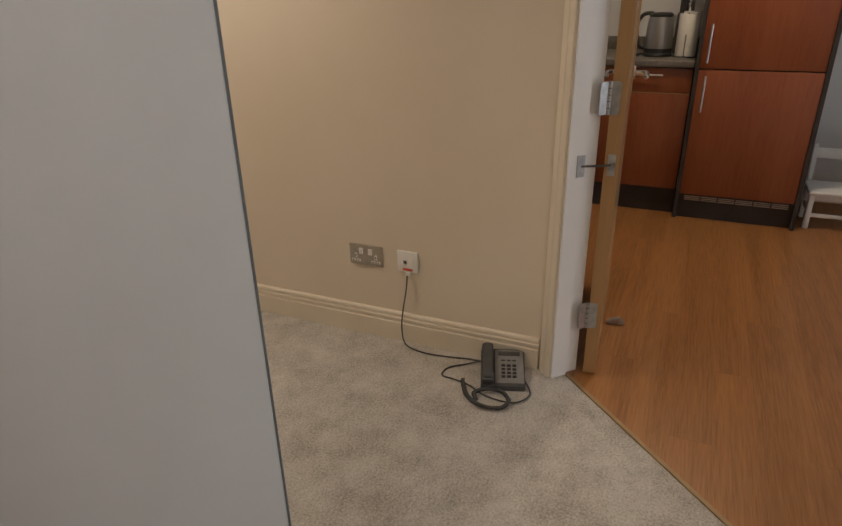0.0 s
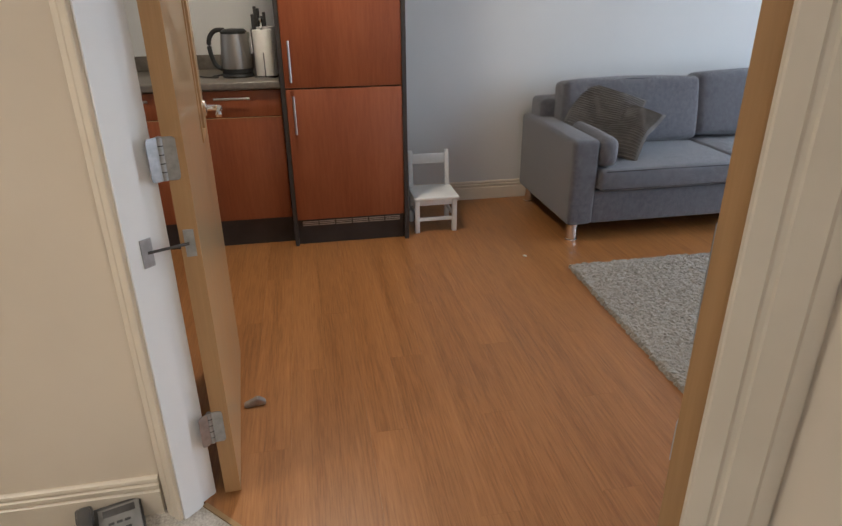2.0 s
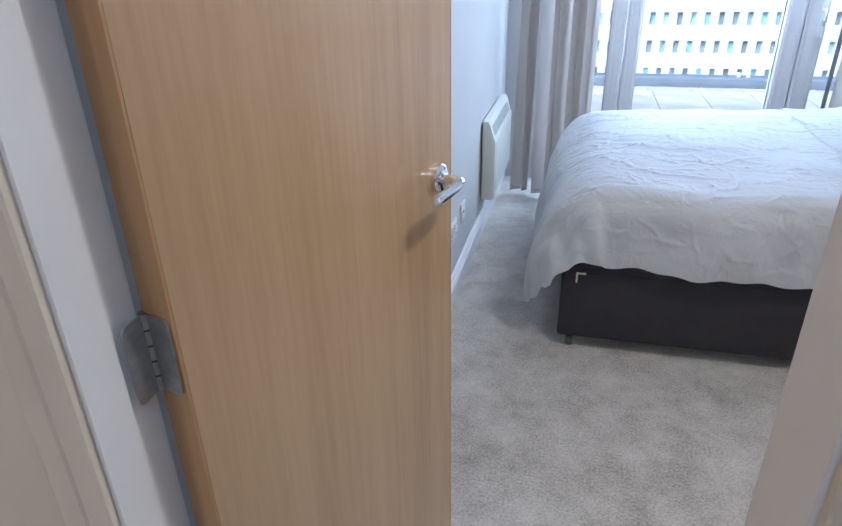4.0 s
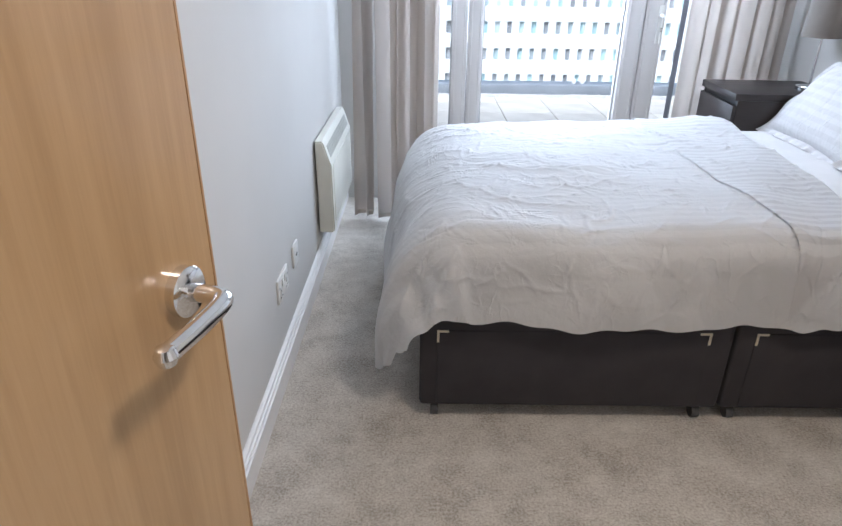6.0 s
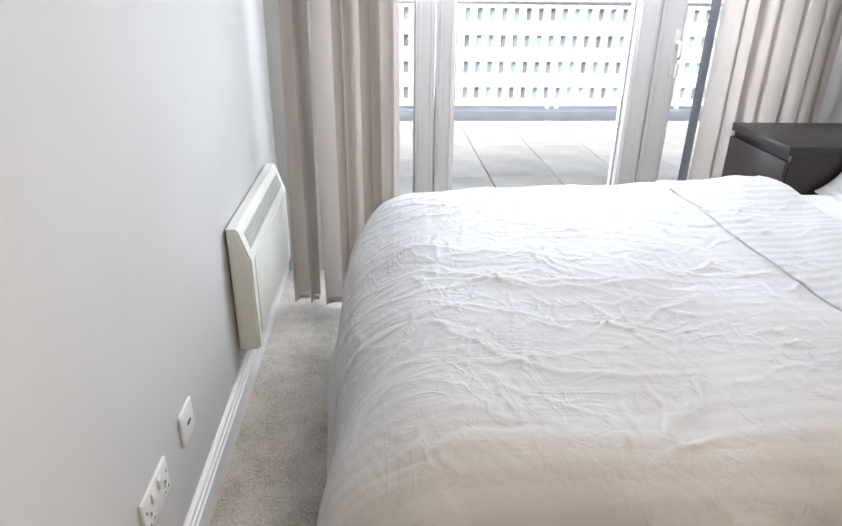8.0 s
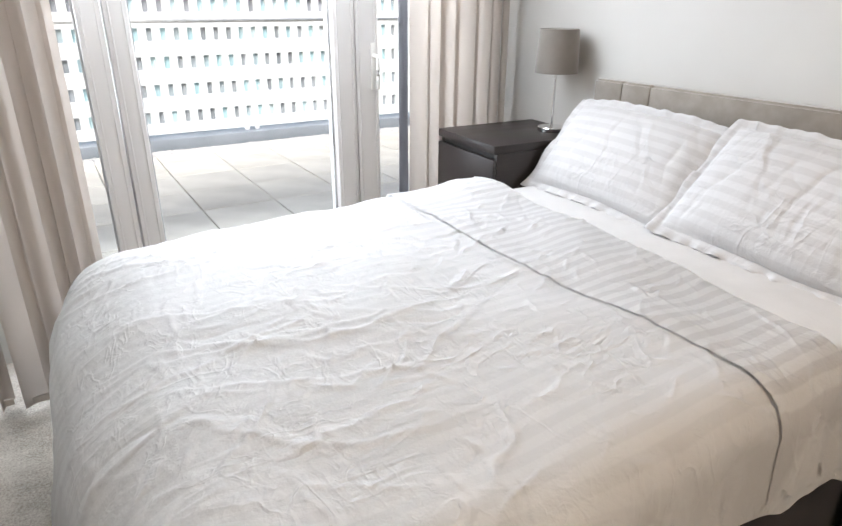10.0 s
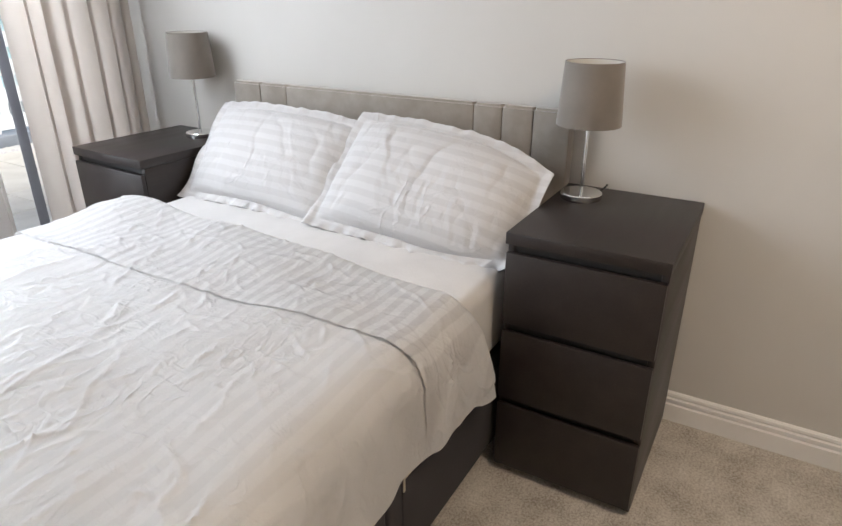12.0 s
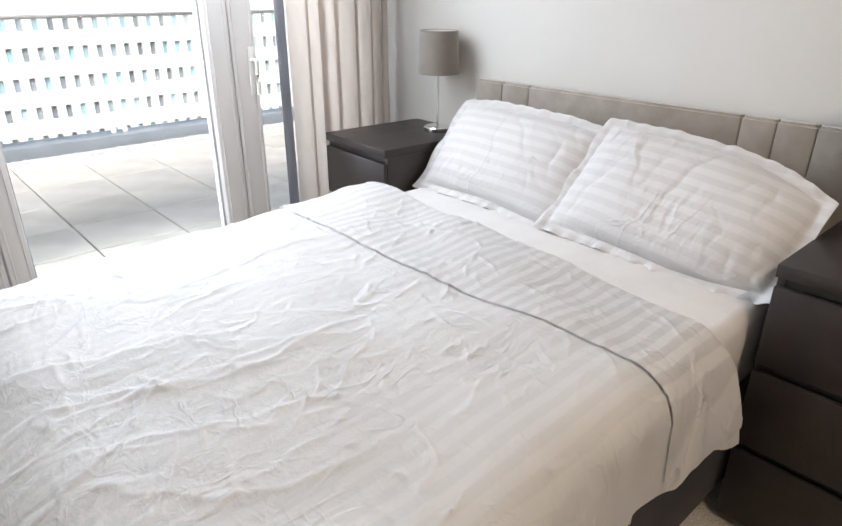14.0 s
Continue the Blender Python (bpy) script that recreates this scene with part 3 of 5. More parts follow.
architrave("trim_living_right", lambda a, b, t: dp(S1 + 0.036 + a, -b, t), DOORTOP + 0.06, 0.087, M_GLOSSCREAM, 0.016)
# bedroom door lining, stops and trim
lining("door_frame_bedroom_left", [(BX0 - 0.028, 1.797), (BX0, 1.797), (BX0, 1.850), (BX0 - 0.013, 1.850), (BX0 - 0.013, 1.903), (BX0 - 0.028, 1.903)], 0, DOORTOP, M_GLOSSWHITE, "white painted door jamb")
lining("door_frame_bedroom_right", [(BX1, 1.797), (BX1 + 0.028, 1.797), (BX1 + 0.028, 1.903), (BX1, 1.903)], 0, DOORTOP, M_GLOSSWHITE, "white painted door jamb")
lining("door_frame_bedroom_head", [(BX0 - 0.028, 1.797), (BX1 + 0.028, 1.797), (BX1 + 0.028, 1.903), (BX0 - 0.028, 1.903)], DOORTOP, DOORTOP + 0.03, M_GLOSSWHITE, "white painted door head")
architrave("trim_bedroom_left", lambda a, b, t: Vector((BX0 - 0.006 - a, 1.80 - b, t)), DOORTOP + 0.06, 0.07, M_GLOSSCREAM)
architrave("trim_bedroom_right", lambda a, b, t: Vector((BX1 + 0.006 + a, 1.80 - b, t)), DOORTOP + 0.06, 0.07, M_GLOSSCREAM)
architrave("trim_bedroom_right_inside", lambda a, b, t: Vector((BX1 + 0.006 + a, 1.90 + b, t)), DOORTOP + 0.06, 0.07, M_GLOSSWHITE)
# brass strip between carpet and laminate
structure("threshold_strip", prism(bmesh.new(), [dp(S0, 0.056).xy, dp(S1, 0.056).xy, dp(S1, 0.070).xy, dp(S0, 0.070).xy], -0.01, 0.004), M_CARPETEDGE, "worn brass threshold strip under the door", "threshold")


# ---- doors ----
def hinge(parent, x, y, z, turn_jamb, turn_leaf, h=0.10, w=0.034):
    """A butt hinge: two plates and a knuckle. The turns give the ways in which the plates lie."""
    base = part("hinge", cyl(bmesh.new(), (0, 0, -h / 2), (0, 0, h / 2), 0.0065, seg=14), M_HINGE, parent, "satin steel butt hinge")
    base.matrix_basis = pose(x, y, z)
    for nm, a in (("hinge_plate", turn_jamb), ("hinge_plate", turn_leaf)):
        bm = bmesh.new()
        r = 0.009
        out = [(0, -h / 2), (w - r, -h / 2)] + [(w - r + r * math.sin(k * math.pi / 8), -h / 2 + r - r * math.cos(k * math.pi / 8)) for k in range(1, 5)] + [(w - r + r * math.cos(k * math.pi / 8), h / 2 - r + r * math.sin(k * math.pi / 8)) for k in range(0, 5)] + [(0, h / 2)]
        extrude(bm, out, -0.0012, 0.0012, lambda p, q, t: Vector((p, t, q)))
        pl = part(nm, bm, M_HINGE, base)
        pl.matrix_basis = pose(0, 0, 0, 0, 0, a)
    for k in range(1, 5):
        zz = -h / 2 + h * k / 5
        rg = part("knuckle_joint", cyl(bmesh.new(), (0, 0, zz - 0.0012), (0, 0, zz + 0.0012), 0.0068, seg=12), M_SLOT, base)
    return base


def lever_handle(parent, x, y, z, ny, toward):
    """A chrome lever on a round rose; ny: which face; toward: which way the lever points."""
    bm = bmesh.new()
    cyl(bm, (x, y, z), (x, y + ny * 0.010, z), 0.026, seg=28)
    cyl(bm, (x, y + ny * 0.010, z), (x, y + ny * 0.013, z), 0.026, 0.022, seg=28)
    rose = part("handle_rose", bm, M_CHROME, parent, "chrome round rose")
    pts = smooth_line([(x, y + ny * 0.012, z), (x, y + ny * 0.040, z), (x + toward * 0.010, y + ny * 0.052, z), (x + toward * 0.05, y + ny * 0.054, z - 0.002), (x + toward * 0.095, y + ny * 0.052, z - 0.004)], 8)
    part("lever", tube(bmesh.new(), pts, 0.0095, 14), M_CHROME, rose, "chrome lever")
    part("lever_tip", lathe(bmesh.new(), [(0.0, -0.011), (0.008, -0.008), (0.011, 0), (0.008, 0.008), (0.0, 0.011)], (x + toward * 0.098, y + ny * 0.052, z - 0.004), 16), M_CHROME, rose)
    return rose


def door_leaf(name, label, pivot, turn, width, face, glazed=False):
    """A flush door leaf. Its pivot edge stands at x = 0 and it reaches to x = width; face: the y of the hall side, the other side being y = 0."""
    d = thing(name, label, "door", (*pivot, 0), turn)
    y0, y1 = sorted((0.0, face))
    g0, g1, gz0, gz1 = width - 0.255, width - 0.125, 0.92, 1.82
    if glazed:
        bm = bmesh.new()
        for a, b, c, e in ((0.003, g0, 0.006, 2.03), (g1, width - 0.003, 0.006, 2.03), (g0, g1, 0.006, gz0), (g0, g1, gz1, 2.03)):
            box(bm, a, b, y0, y1, c, e)
        part("leaf", bm, M_BEECH, d)
        bead = 0.018
        for yy in (y0 - 0.004, y1 - 0.008):
            for a, b, c, e in ((g0 - 0.006, g0 + bead, gz0 - 0.006, gz1), (g1 - bead, g1 + 0.006, gz0 - 0.006, gz1), (g0 + bead, g1 - bead, gz0 - 0.006, gz0 + bead), (g0 + bead, g1 - bead, gz1 - bead, gz1)):
                part("glazing_bead", boxed(a, b, yy, yy + 0.012, c, e, bevel=0.003), M_BEECHEDGE, d)
        pane = part("pane", boxed(g0, g1, (y0 + y1) / 2 - 0.003, (y0 + y1) / 2 + 0.003, gz0, gz1), M_GLASS, d, "clear glass vision panel")
    else:
        part("leaf", boxed(0.003, width - 0.003, y0, y1, 0.006, 2.03, bevel=0.0015, seg=1), M_BEECH, d)
    part("edge_lipping", boxed(0.0, 0.003, y0, y1, 0.006, 2.03), M_BEECHEDGE, d, "beech lipping on the hinge edge")
    part("edge_lipping", boxed(width - 0.003, width, y0, y1, 0.006, 2.03), M_BEECHEDGE, d, "beech lipping on the lock edge")
    for yy, ny in ((y0, -1), (y1, 1)):
        lever_handle(d, width - 0.06, yy, 0.985 if glazed else 1.012, ny, -1)
    return d


LIV_TURN = 184.5
living_door = door_leaf("door_living", "open pale beech veneer door with a glazed vision panel", (-0.022, 0.945), LIV_TURN, 0.78, -0.044, True)
for zz in (0.245, 0.998, 1.82):
    hinge(living_door, -0.002, 0.006, zz, 45 + 90 - 180 - LIV_TURN + 0, 270)
# spring closer between jamb and leaf edge
closer = part("door_closer_plate", boxed(-0.002, 0.001, -0.034, -0.010, 0.755, 0.825, bevel=0.001), M_HINGE, living_door, "steel chain closer plate")
to_leaf = living_door.matrix_basis.inverted()
link = [to_leaf @ Vector((-0.020, 0.965, 0.79)), to_leaf @ Vector((0.0, 0.925, 0.79)), to_leaf @ dp(S0 + 0.002, 0.045, 0.79)]
part("closer_link", tube(bmesh.new(), link, 0.0036, 10), M_GREYPLASTIC, living_door, "steel closer link")
keeper = thing("closer_keeper", "steel closer plate screwed to the white door jamb", "door closer")
part("plate", prism(bmesh.new(), [dp(S0 + 0.0002, 0.030).xy, dp(S0 + 0.003, 0.030).xy, dp(S0 + 0.003, 0.058).xy, dp(S0 + 0.0002, 0.058).xy], 0.755, 0.825), M_HINGE, keeper)
bedroom_door = door_leaf("door_bedroom", "half-open pale beech veneer door with chrome levers", (1.2620, 1.8999), 75, 0.668, -0.044)
for zz in (0.245, 0.985, 1.82):
    hinge(bedroom_door, -0.002, -0.002, zz, 195, 270, w=0.038)

# keeps in the right jamb
for nm, z0, z1, hole in (("latch_keep", 0.93, 1.09, 1.02), ("bolt_keep", 0.735, 0.80, 0.765)):
    k = thing(nm, "satin steel lock keep let into the beech jamb", "lock keep")
    bm = prism(bmesh.new(), [dp(S1 - 0.0065, 0.082).xy, dp(S1 - 0.0045, 0.082).xy, dp(S1 - 0.0045, 0.106).xy, dp(S1 - 0.0065, 0.106).xy], z0, z1)
    part("keep_plate", bm, M_HINGE, k)
    bm = prism(bmesh.new(), [dp(S1 - 0.0075, 0.088).xy, dp(S1 - 0.0066, 0.088).xy, dp(S1 - 0.0066, 0.100).xy, dp(S1 - 0.0075, 0.100).xy], hole - 0.008, hole + 0.008)
    part("keep_hole", bm, M_SLOT, k)

# light switch between the doors
sw = thing("light_switch", "brushed steel light switch on the cream wall", "switch", (1.084, 1.7800, 1.383), 7.4)
part("switch_plate", boxed(-0.036, 0.036, -0.007, 0.0, -0.043, 0.043, bevel=0.003), M_STEEL, sw)
part("rocker", boxed(-0.011, 0.011, -0.012, -0.007, -0.015, 0.015, bevel=0.002), M_WHITEPLASTIC, sw)

# white cupboard door standing open in the hall
cup = thing("cupboard_door", "open white painted flush cupboard door, its shaded edge painted grey", "door", (1.350, 0.655, 0), -46)
part("leaf", boxed(0.004, 0.74, -0.036, 0.0, 0.01, 2.03, bevel=0.001, seg=1), M_GLOSSWHITE, cup)
# the white door's edge lies in shade, here given as a grey strip
part("edge_lipping", boxed(0.0, 0.004, -0.036, 0.0, 0.01, 2.03), M_UPSTAND, cup, "door edge with its shade painted grey")
lined_wall("wall_cupboard", [(1.875, -2.3), (1.98, -2.3), (1.98, 0.10), (1.875, 0.10)], 0, H, M_HALLWALL, "cream painted wall of the hall cupboard")

# ---- bedroom window ----
def bedroom_window():
    w = thing("window_1", "white framed glazed balcony doors with side lights", "window", kind="structure")

    def upright(nm, x0, x1, y0=5.60, y1=5.69):
        part(nm, boxed(x0, x1, y0, y1, 0.03, FWT, bevel=0.006), M_FRAME, w)
        for gx in (x0 + 0.014, x1 - 0.020):
            part("frame_bead", boxed(gx, gx + 0.006, y0 - 0.006, y0, 0.05, FWT - 0.03, bevel=0.002), M_FRAME, w)

    upright("frame_jamb", FW0, FW0 + 0.07)
    upright("frame_mullion", 1.862, 1.945)
    upright("door_stile", 1.951, 2.032, 5.592)
    upright("door_stile", 2.815, 2.915, 5.592)
    upright("frame_mullion", 2.921, 3.032)
    upright("frame_jamb", FW1 - 0.07, FW1)
    for x0, x1 in ((FW0 + 0.07, 1.862), (1.862, 3.032), (3.032, FW1 - 0.07)):
        part("frame_head", boxed(x0, x1, 5.605, 5.685, FWT - 0.07, FWT, bevel=0.004), M_FRAME, w)
        part("frame_sill", boxed(x0, x1, 5.605, 5.72, 0.0, 0.06, bevel=0.004), M_FRAME, w)
    part("door_rail", boxed(2.032, 2.815, 5.600, 5.675, 0.062, 0.15, bevel=0.004), M_FRAME, w)
    part("door_rail", boxed(2.032, 2.815, 5.600, 5.675, FWT - 0.15, FWT - 0.072, bevel=0.004), M_FRAME, w)
    for x0, x1 in ((FW0 + 0.07, 1.862), (2.032, 2.815), (3.032, FW1 - 0.07)):
        g = part("pane", boxed(x0, x1, 5.640, 5.646, 0.06, FWT - 0.07), M_GLASS, w, "clear glass pane")
        g.visible_shadow = False
        for gx in (x0, x1 - 0.008):
            part("gasket", boxed(gx, gx + 0.008, 5.628, 5.639, 0.06, FWT - 0.07), M_GASKET, w)
    hp = part("door_handle", boxed(2.990, 3.018, 5.590, 5.600, 0.93, 1.13, bevel=0.004), M_WHITEPLASTIC, w, "white espagnolette handle")
    part("handle_lever", tube(bmesh.new(), smooth_line([(3.004, 5.59, 1.075), (3.004, 5.562, 1.075), (3.004, 5.552, 1.055), (3.004, 5.552, 0.935)], 6), 0.009, 10), M_WHITEPLASTIC, hp)


bedroom_window()


def living_window():
    w = thing("window_2", "white framed living room window", "window", kind="structure")
    for x in (LW0, -0.65, LW1 - 0.07):
        part("frame_upright", boxed(x, x + 0.07, 5.61, 5.69, LWB, LWT, bevel=0.005), M_FRAME, w)
    for x0, x1 in ((LW0 + 0.07, -0.65), (-0.58, LW1 - 0.07)):
        part("frame_rail", boxed(x0, x1, 5.61, 5.69, LWB, LWB + 0.07, bevel=0.005), M_FRAME, w)
        part("frame_rail", boxed(x0, x1, 5.61, 5.69, LWT - 0.07, LWT, bevel=0.005), M_FRAME, w)
        g = part("pane", boxed(x0, x1, 5.645, 5.651, LWB + 0.07, LWT - 0.07), M_GLASS, w)
        g.visible_shadow = False


living_window()


# ---- vertical blinds ----
def louvre(parent, x, y, turn, width, z0, z1, twist=0.0, lean=0.0, mat=None, nm="louvre"):
    """One hanging strip, slightly cupped, that may twist and lean on its way down."""
    bm = bmesh.new()
    nz, nx = 16, 6
    grid = []
    for k in range(nz + 1):
        t = k / nz
        row = []
        a = radians(turn + twist * (1 - t))
        for j in range(nx + 1):
            u = j / nx - 0.5
            cup = 0.010 * (1 - 4 * u * u)
            px = x + lean * (1 - t) + u * width * math.cos(a) - cup * math.sin(a)
            py = y + u * width * math.sin(a) + cup * math.cos(a)
            row.append((px, py, z0 + (z1 - z0) * t))
        grid.append(row)
    front = [[bm.verts.new(p) for p in r] for r in grid]
    for k in range(nz):
        for j in range(nx):
            bm.faces.new((front[k][j], front[k][j + 1], front[k + 1][j + 1], front[k + 1][j]))
    geo = bmesh.ops.solidify(bm, geom=bm.faces[:], thickness=0.0012)
    ob = part(nm, bm, mat or M_BLIND, parent, "", 50)
    part("bottom_weight", boxed(x + lean - 0.35 * width * math.cos(radians(turn + twist)) - 0.004, x + lean + 0.35 * width * math.cos(radians(turn + twist)) + 0.004, y - 0.004, y + 0.004, z0 + 0.004, z0 + 0.028, bevel=0.001), M_BLIND, ob)
    return ob


def blinds():
    bl = thing("vertical_blind", "cream fabric vertical blind drawn to one side", "blind", group="window blinds")
    for k, (x, y, tn, wd, tw, ln) in enumerate(((1.395, 5.23, 62, 0.100, -14, -0.035), (1.425, 5.215, 48, 0.095, 22, -0.010), (1.515, 5.20, 16, 0.115, 3, 0.0), (1.575, 5.215, 34, 0.10, 2, 0.0), (1.625, 5.21, 24, 0.105, -3, 0.0), (1.672, 5.22, 38, 0.10, 2, 0.0), (1.715, 5.212, 30, 0.10, 0, 0.0), (1.745, 5.222, 42, 0.10, 2, 0.0))):
        louvre(bl, x, y, tn, wd, 0.028 if k > 1 else 0.035, 2.17, tw, ln)
    louvre(bl, 1.462, 5.235, 84, 0.085, 0.03, 2.17, 6, 0.008, M_BLINDSHADE)
    part("headrail", boxed(1.30, 1.80, 5.19, 5.24, 2.17, 2.21, bevel=0.004), M_FRAME, bl)
    br = thing("vertical_blind", "cream fabric vertical blind beside the nightstand", "blind", group="window blinds")
    louvre(br, 3.078, 5.455, 80, 0.115, 0.03, 2.17, 2, -0.004, M_BLINDSHADE)
    for x, y, tn, wd in ((3.145, 5.43, -4, 0.100), (3.233, 5.45, 26, 0.11), (3.305, 5.44, 12, 0.12), (3.399, 5.45, -6, 0.115), (3.488, 5.44, 14, 0.115), (3.566, 5.45, 30, 0.115), (3.626, 5.46, 36, 0.11)):
        louvre(br, x, y, tn, wd, 0.03, 2.17, 0, 0.0)
    part("headrail", boxed(3.03, 3.70, 5.42, 5.47, 2.17, 2.21, bevel=0.004), M_FRAME, br)


blinds()


# ---- panel heater and sockets ----
def heater():
    h = thing("panel_heater", "ivory electric panel heater fixed to the wall", "heater")
    y0, y1 = 4.565, 5.32
    prof = [(1.236, 0.195), (1.292, 0.195), (1.304, 0.205), (1.304, 0.515), (1.298, 0.527), (1.273, 0.608), (1.264, 0.618), (1.236, 0.618)]
    bm = extrude(bmesh.new(), prof, y0, y1, lambda a, b, t: Vector((a, t, b)))
    bmesh.ops.bevel(bm, geom=[e for e in bm.edges if abs(e.verts[0].co.y - e.verts[1].co.y) < 1e-5], offset=0.006, segments=2, affect="EDGES")
    part("casing", bm, M_HEATER, h)
    tilt = math.atan2(0.025, 0.081)
    g = part("outlet_slot", boxed(-0.001, 0.0012, y0 + 0.05, y1 - 0.05, 0.010, 0.064), M_HEATSLOT, h, "warm-air outlet of the ivory casing, its recess shade painted grey")
    g.matrix_basis = pose(1.2985, 0, 0.527, 0, -math.degrees(tilt), 0)
    for k in range(3):
        zz = 0.018 + k * 0.016
        s = part("outlet_slat", boxed(0.0, 0.003, y0 + 0.052, y1 - 0.052, zz, zz + 0.004, bevel=0.001), M_HEATSLOT, h)
        s.matrix_basis = g.matrix_basis
    part("front_panel", boxed(1.3025, 1.3075, y0 + 0.045, y1 - 0.045, 0.235, 0.507, bevel=0.002), M_HEATER, h)
    for yy in (y0 + 0.12, y1 - 0.12):
        part("wall_bracket", boxed(1.229, 1.237, yy - 0.015, yy + 0.015, 0.22, 0.55), M_HEATER, h)


heater()


def double_socket(at, turn, mat, label, insert):
    """A twin socket plate, 146 by 86 mm, that looks along its own -y."""
    s = thing("double_socket", label, "socket", at, turn)
    part("plate", boxed(-0.073, 0.073, -0.008, 0.0, -0.043, 0.043, bevel=0.003), mat, s)
    for k in (-1, 1):
        part("rocker_switch", boxed(k * 0.020 - 0.009, k * 0.020 + 0.009, -0.012, -0.008, 0.004, 0.030, bevel=0.002), insert, s)
        for px, pz, pw, ph in ((0.0, -0.004, 0.004, 0.009), (-0.011, -0.024, 0.007, 0.004), (0.011, -0.024, 0.007, 0.004)):
            cx = k * 0.044
            part("pin_insert", boxed(cx + px - pw - 0.001, cx + px + pw + 0.001, -0.0095, -0.008, pz - ph - 0.001, pz + ph + 0.001, bevel=0.0006), insert, s)
            part("pin_hole", boxed(cx + px - pw * 0.5, cx + px + pw * 0.5, -0.0102, -0.0094, pz - ph * 0.5, pz + ph * 0.5), M_SLOT, s)
    for k in (-1, 1):
        part("screw", cyl(bmesh.new(), (k * 0.060, -0.0095, 0.012), (k * 0.060, -0.008, 0.012), 0.0035, seg=12), M_HINGE, s)
    return s


double_socket((1.228, 3.80, 0.328), 90, M_WHITEPLASTIC, "white plastic double socket low on the wall", M_WHITEPLASTIC)
plate = thing("aerial_socket", "white plastic aerial socket plate", "socket", (1.228, 4.03, 0.335), 90)
part("plate", boxed(-0.043, 0.043, -0.008, 0, -0.043, 0.043, bevel=0.003), M_WHITEPLASTIC, plate)
part("outlet", boxed(-0.010, 0.014, -0.010, -0.008, -0.006, 0.002, bevel=0.001), M_SLOT, plate)

# ---- bed ----
BX, BE, BN, BF = 1.700, 3.640, 3.505, 4.885


def bed():
    b = thing("divan_bed", "black fabric divan bed with a fitted white sheet", "bed", (0, 0, 0))
    mid = 2.642
    for x0, x1 in ((BX, mid - 0.003), (mid + 0.003, BE)):
        part("base_half", boxed(x0, x1, BN, BF, 0.055, 0.365, bevel=0.014, seg=3), M_DIVAN, b)
    for x0, x1 in ((1.752, 2.565), (2.700, 3.45)):
        dr = part("drawer", boxed(x0, x1, BN - 0.004, BN + 0.05, 0.070, 0.333, bevel=0.003), M_DIVAN, b)
        for xx, d in ((x0, 1), (x1, -1)):
            part("drawer_corner", boxed(xx - 0.001 * d, xx + 0.034 * d, BN - 0.0065, BN - 0.0035, 0.329, 0.336), M_CORNER, dr, "pale metal drawer corner")
            part("drawer_corner", boxed(xx - 0.001 * d, xx + 0.006 * d, BN - 0.0067, BN - 0.0037, 0.295, 0.3285), M_CORNER, dr, "pale metal drawer corner")
    for x in (1.748, 2.585, 2.695, 3.58):
        for y in (BN + 0.035, BF - 0.035):
            bm = bmesh.new()
            cyl(bm, (x - 0.012, y, 0.022), (x + 0.012, y, 0.022), 0.022, seg=18)
            cyl(bm, (x, y, 0.03), (x, y, 0.057), 0.008, seg=10)
            part("castor", bm, M_GREYPLASTIC, b)
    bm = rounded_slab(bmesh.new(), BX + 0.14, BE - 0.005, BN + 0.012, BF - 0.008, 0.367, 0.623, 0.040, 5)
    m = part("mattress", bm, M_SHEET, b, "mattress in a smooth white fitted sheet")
    # headboard of upright padded channels
    hb = part("headboard_back", boxed(3.668, 3.712, 3.480, 4.886, 0.20, 1.001, bevel=0.006), M_HEADBOARD, b, "taupe velvet headboard")
    seams = (3.478, 3.599, 3.705, 3.806, 4.611, 4.746, 4.888)
    for ya, yb in zip(seams, seams[1:]):
        bm = bmesh.new()
        ya, yb = ya + 0.0006, yb - 0.0006
        r = 0.007
        out = [(3.690, ya), (3.654, ya), (3.650, ya + r * 0.3), (3.648, ya + r), (3.646, (ya + yb) / 2), (3.648, yb - r), (3.650, yb - r * 0.3), (3.654, yb), (3.690, yb)]
        extrude(bm, out, 0.22, 1.014, lambda p, q, t: Vector((p, q, t)))
        bmesh.ops.bevel(bm, geom=[e for e in bm.edges if e.verts[0].co.z > 1.0 and e.verts[1].co.z > 1.0 and abs(e.verts[0].co.y - e.verts[1].co.y) > 0.002], offset=0.008, segments=3, affect="EDGES")
        part("padded_channel", bm, M_HEADBOARD, hb)


bed()


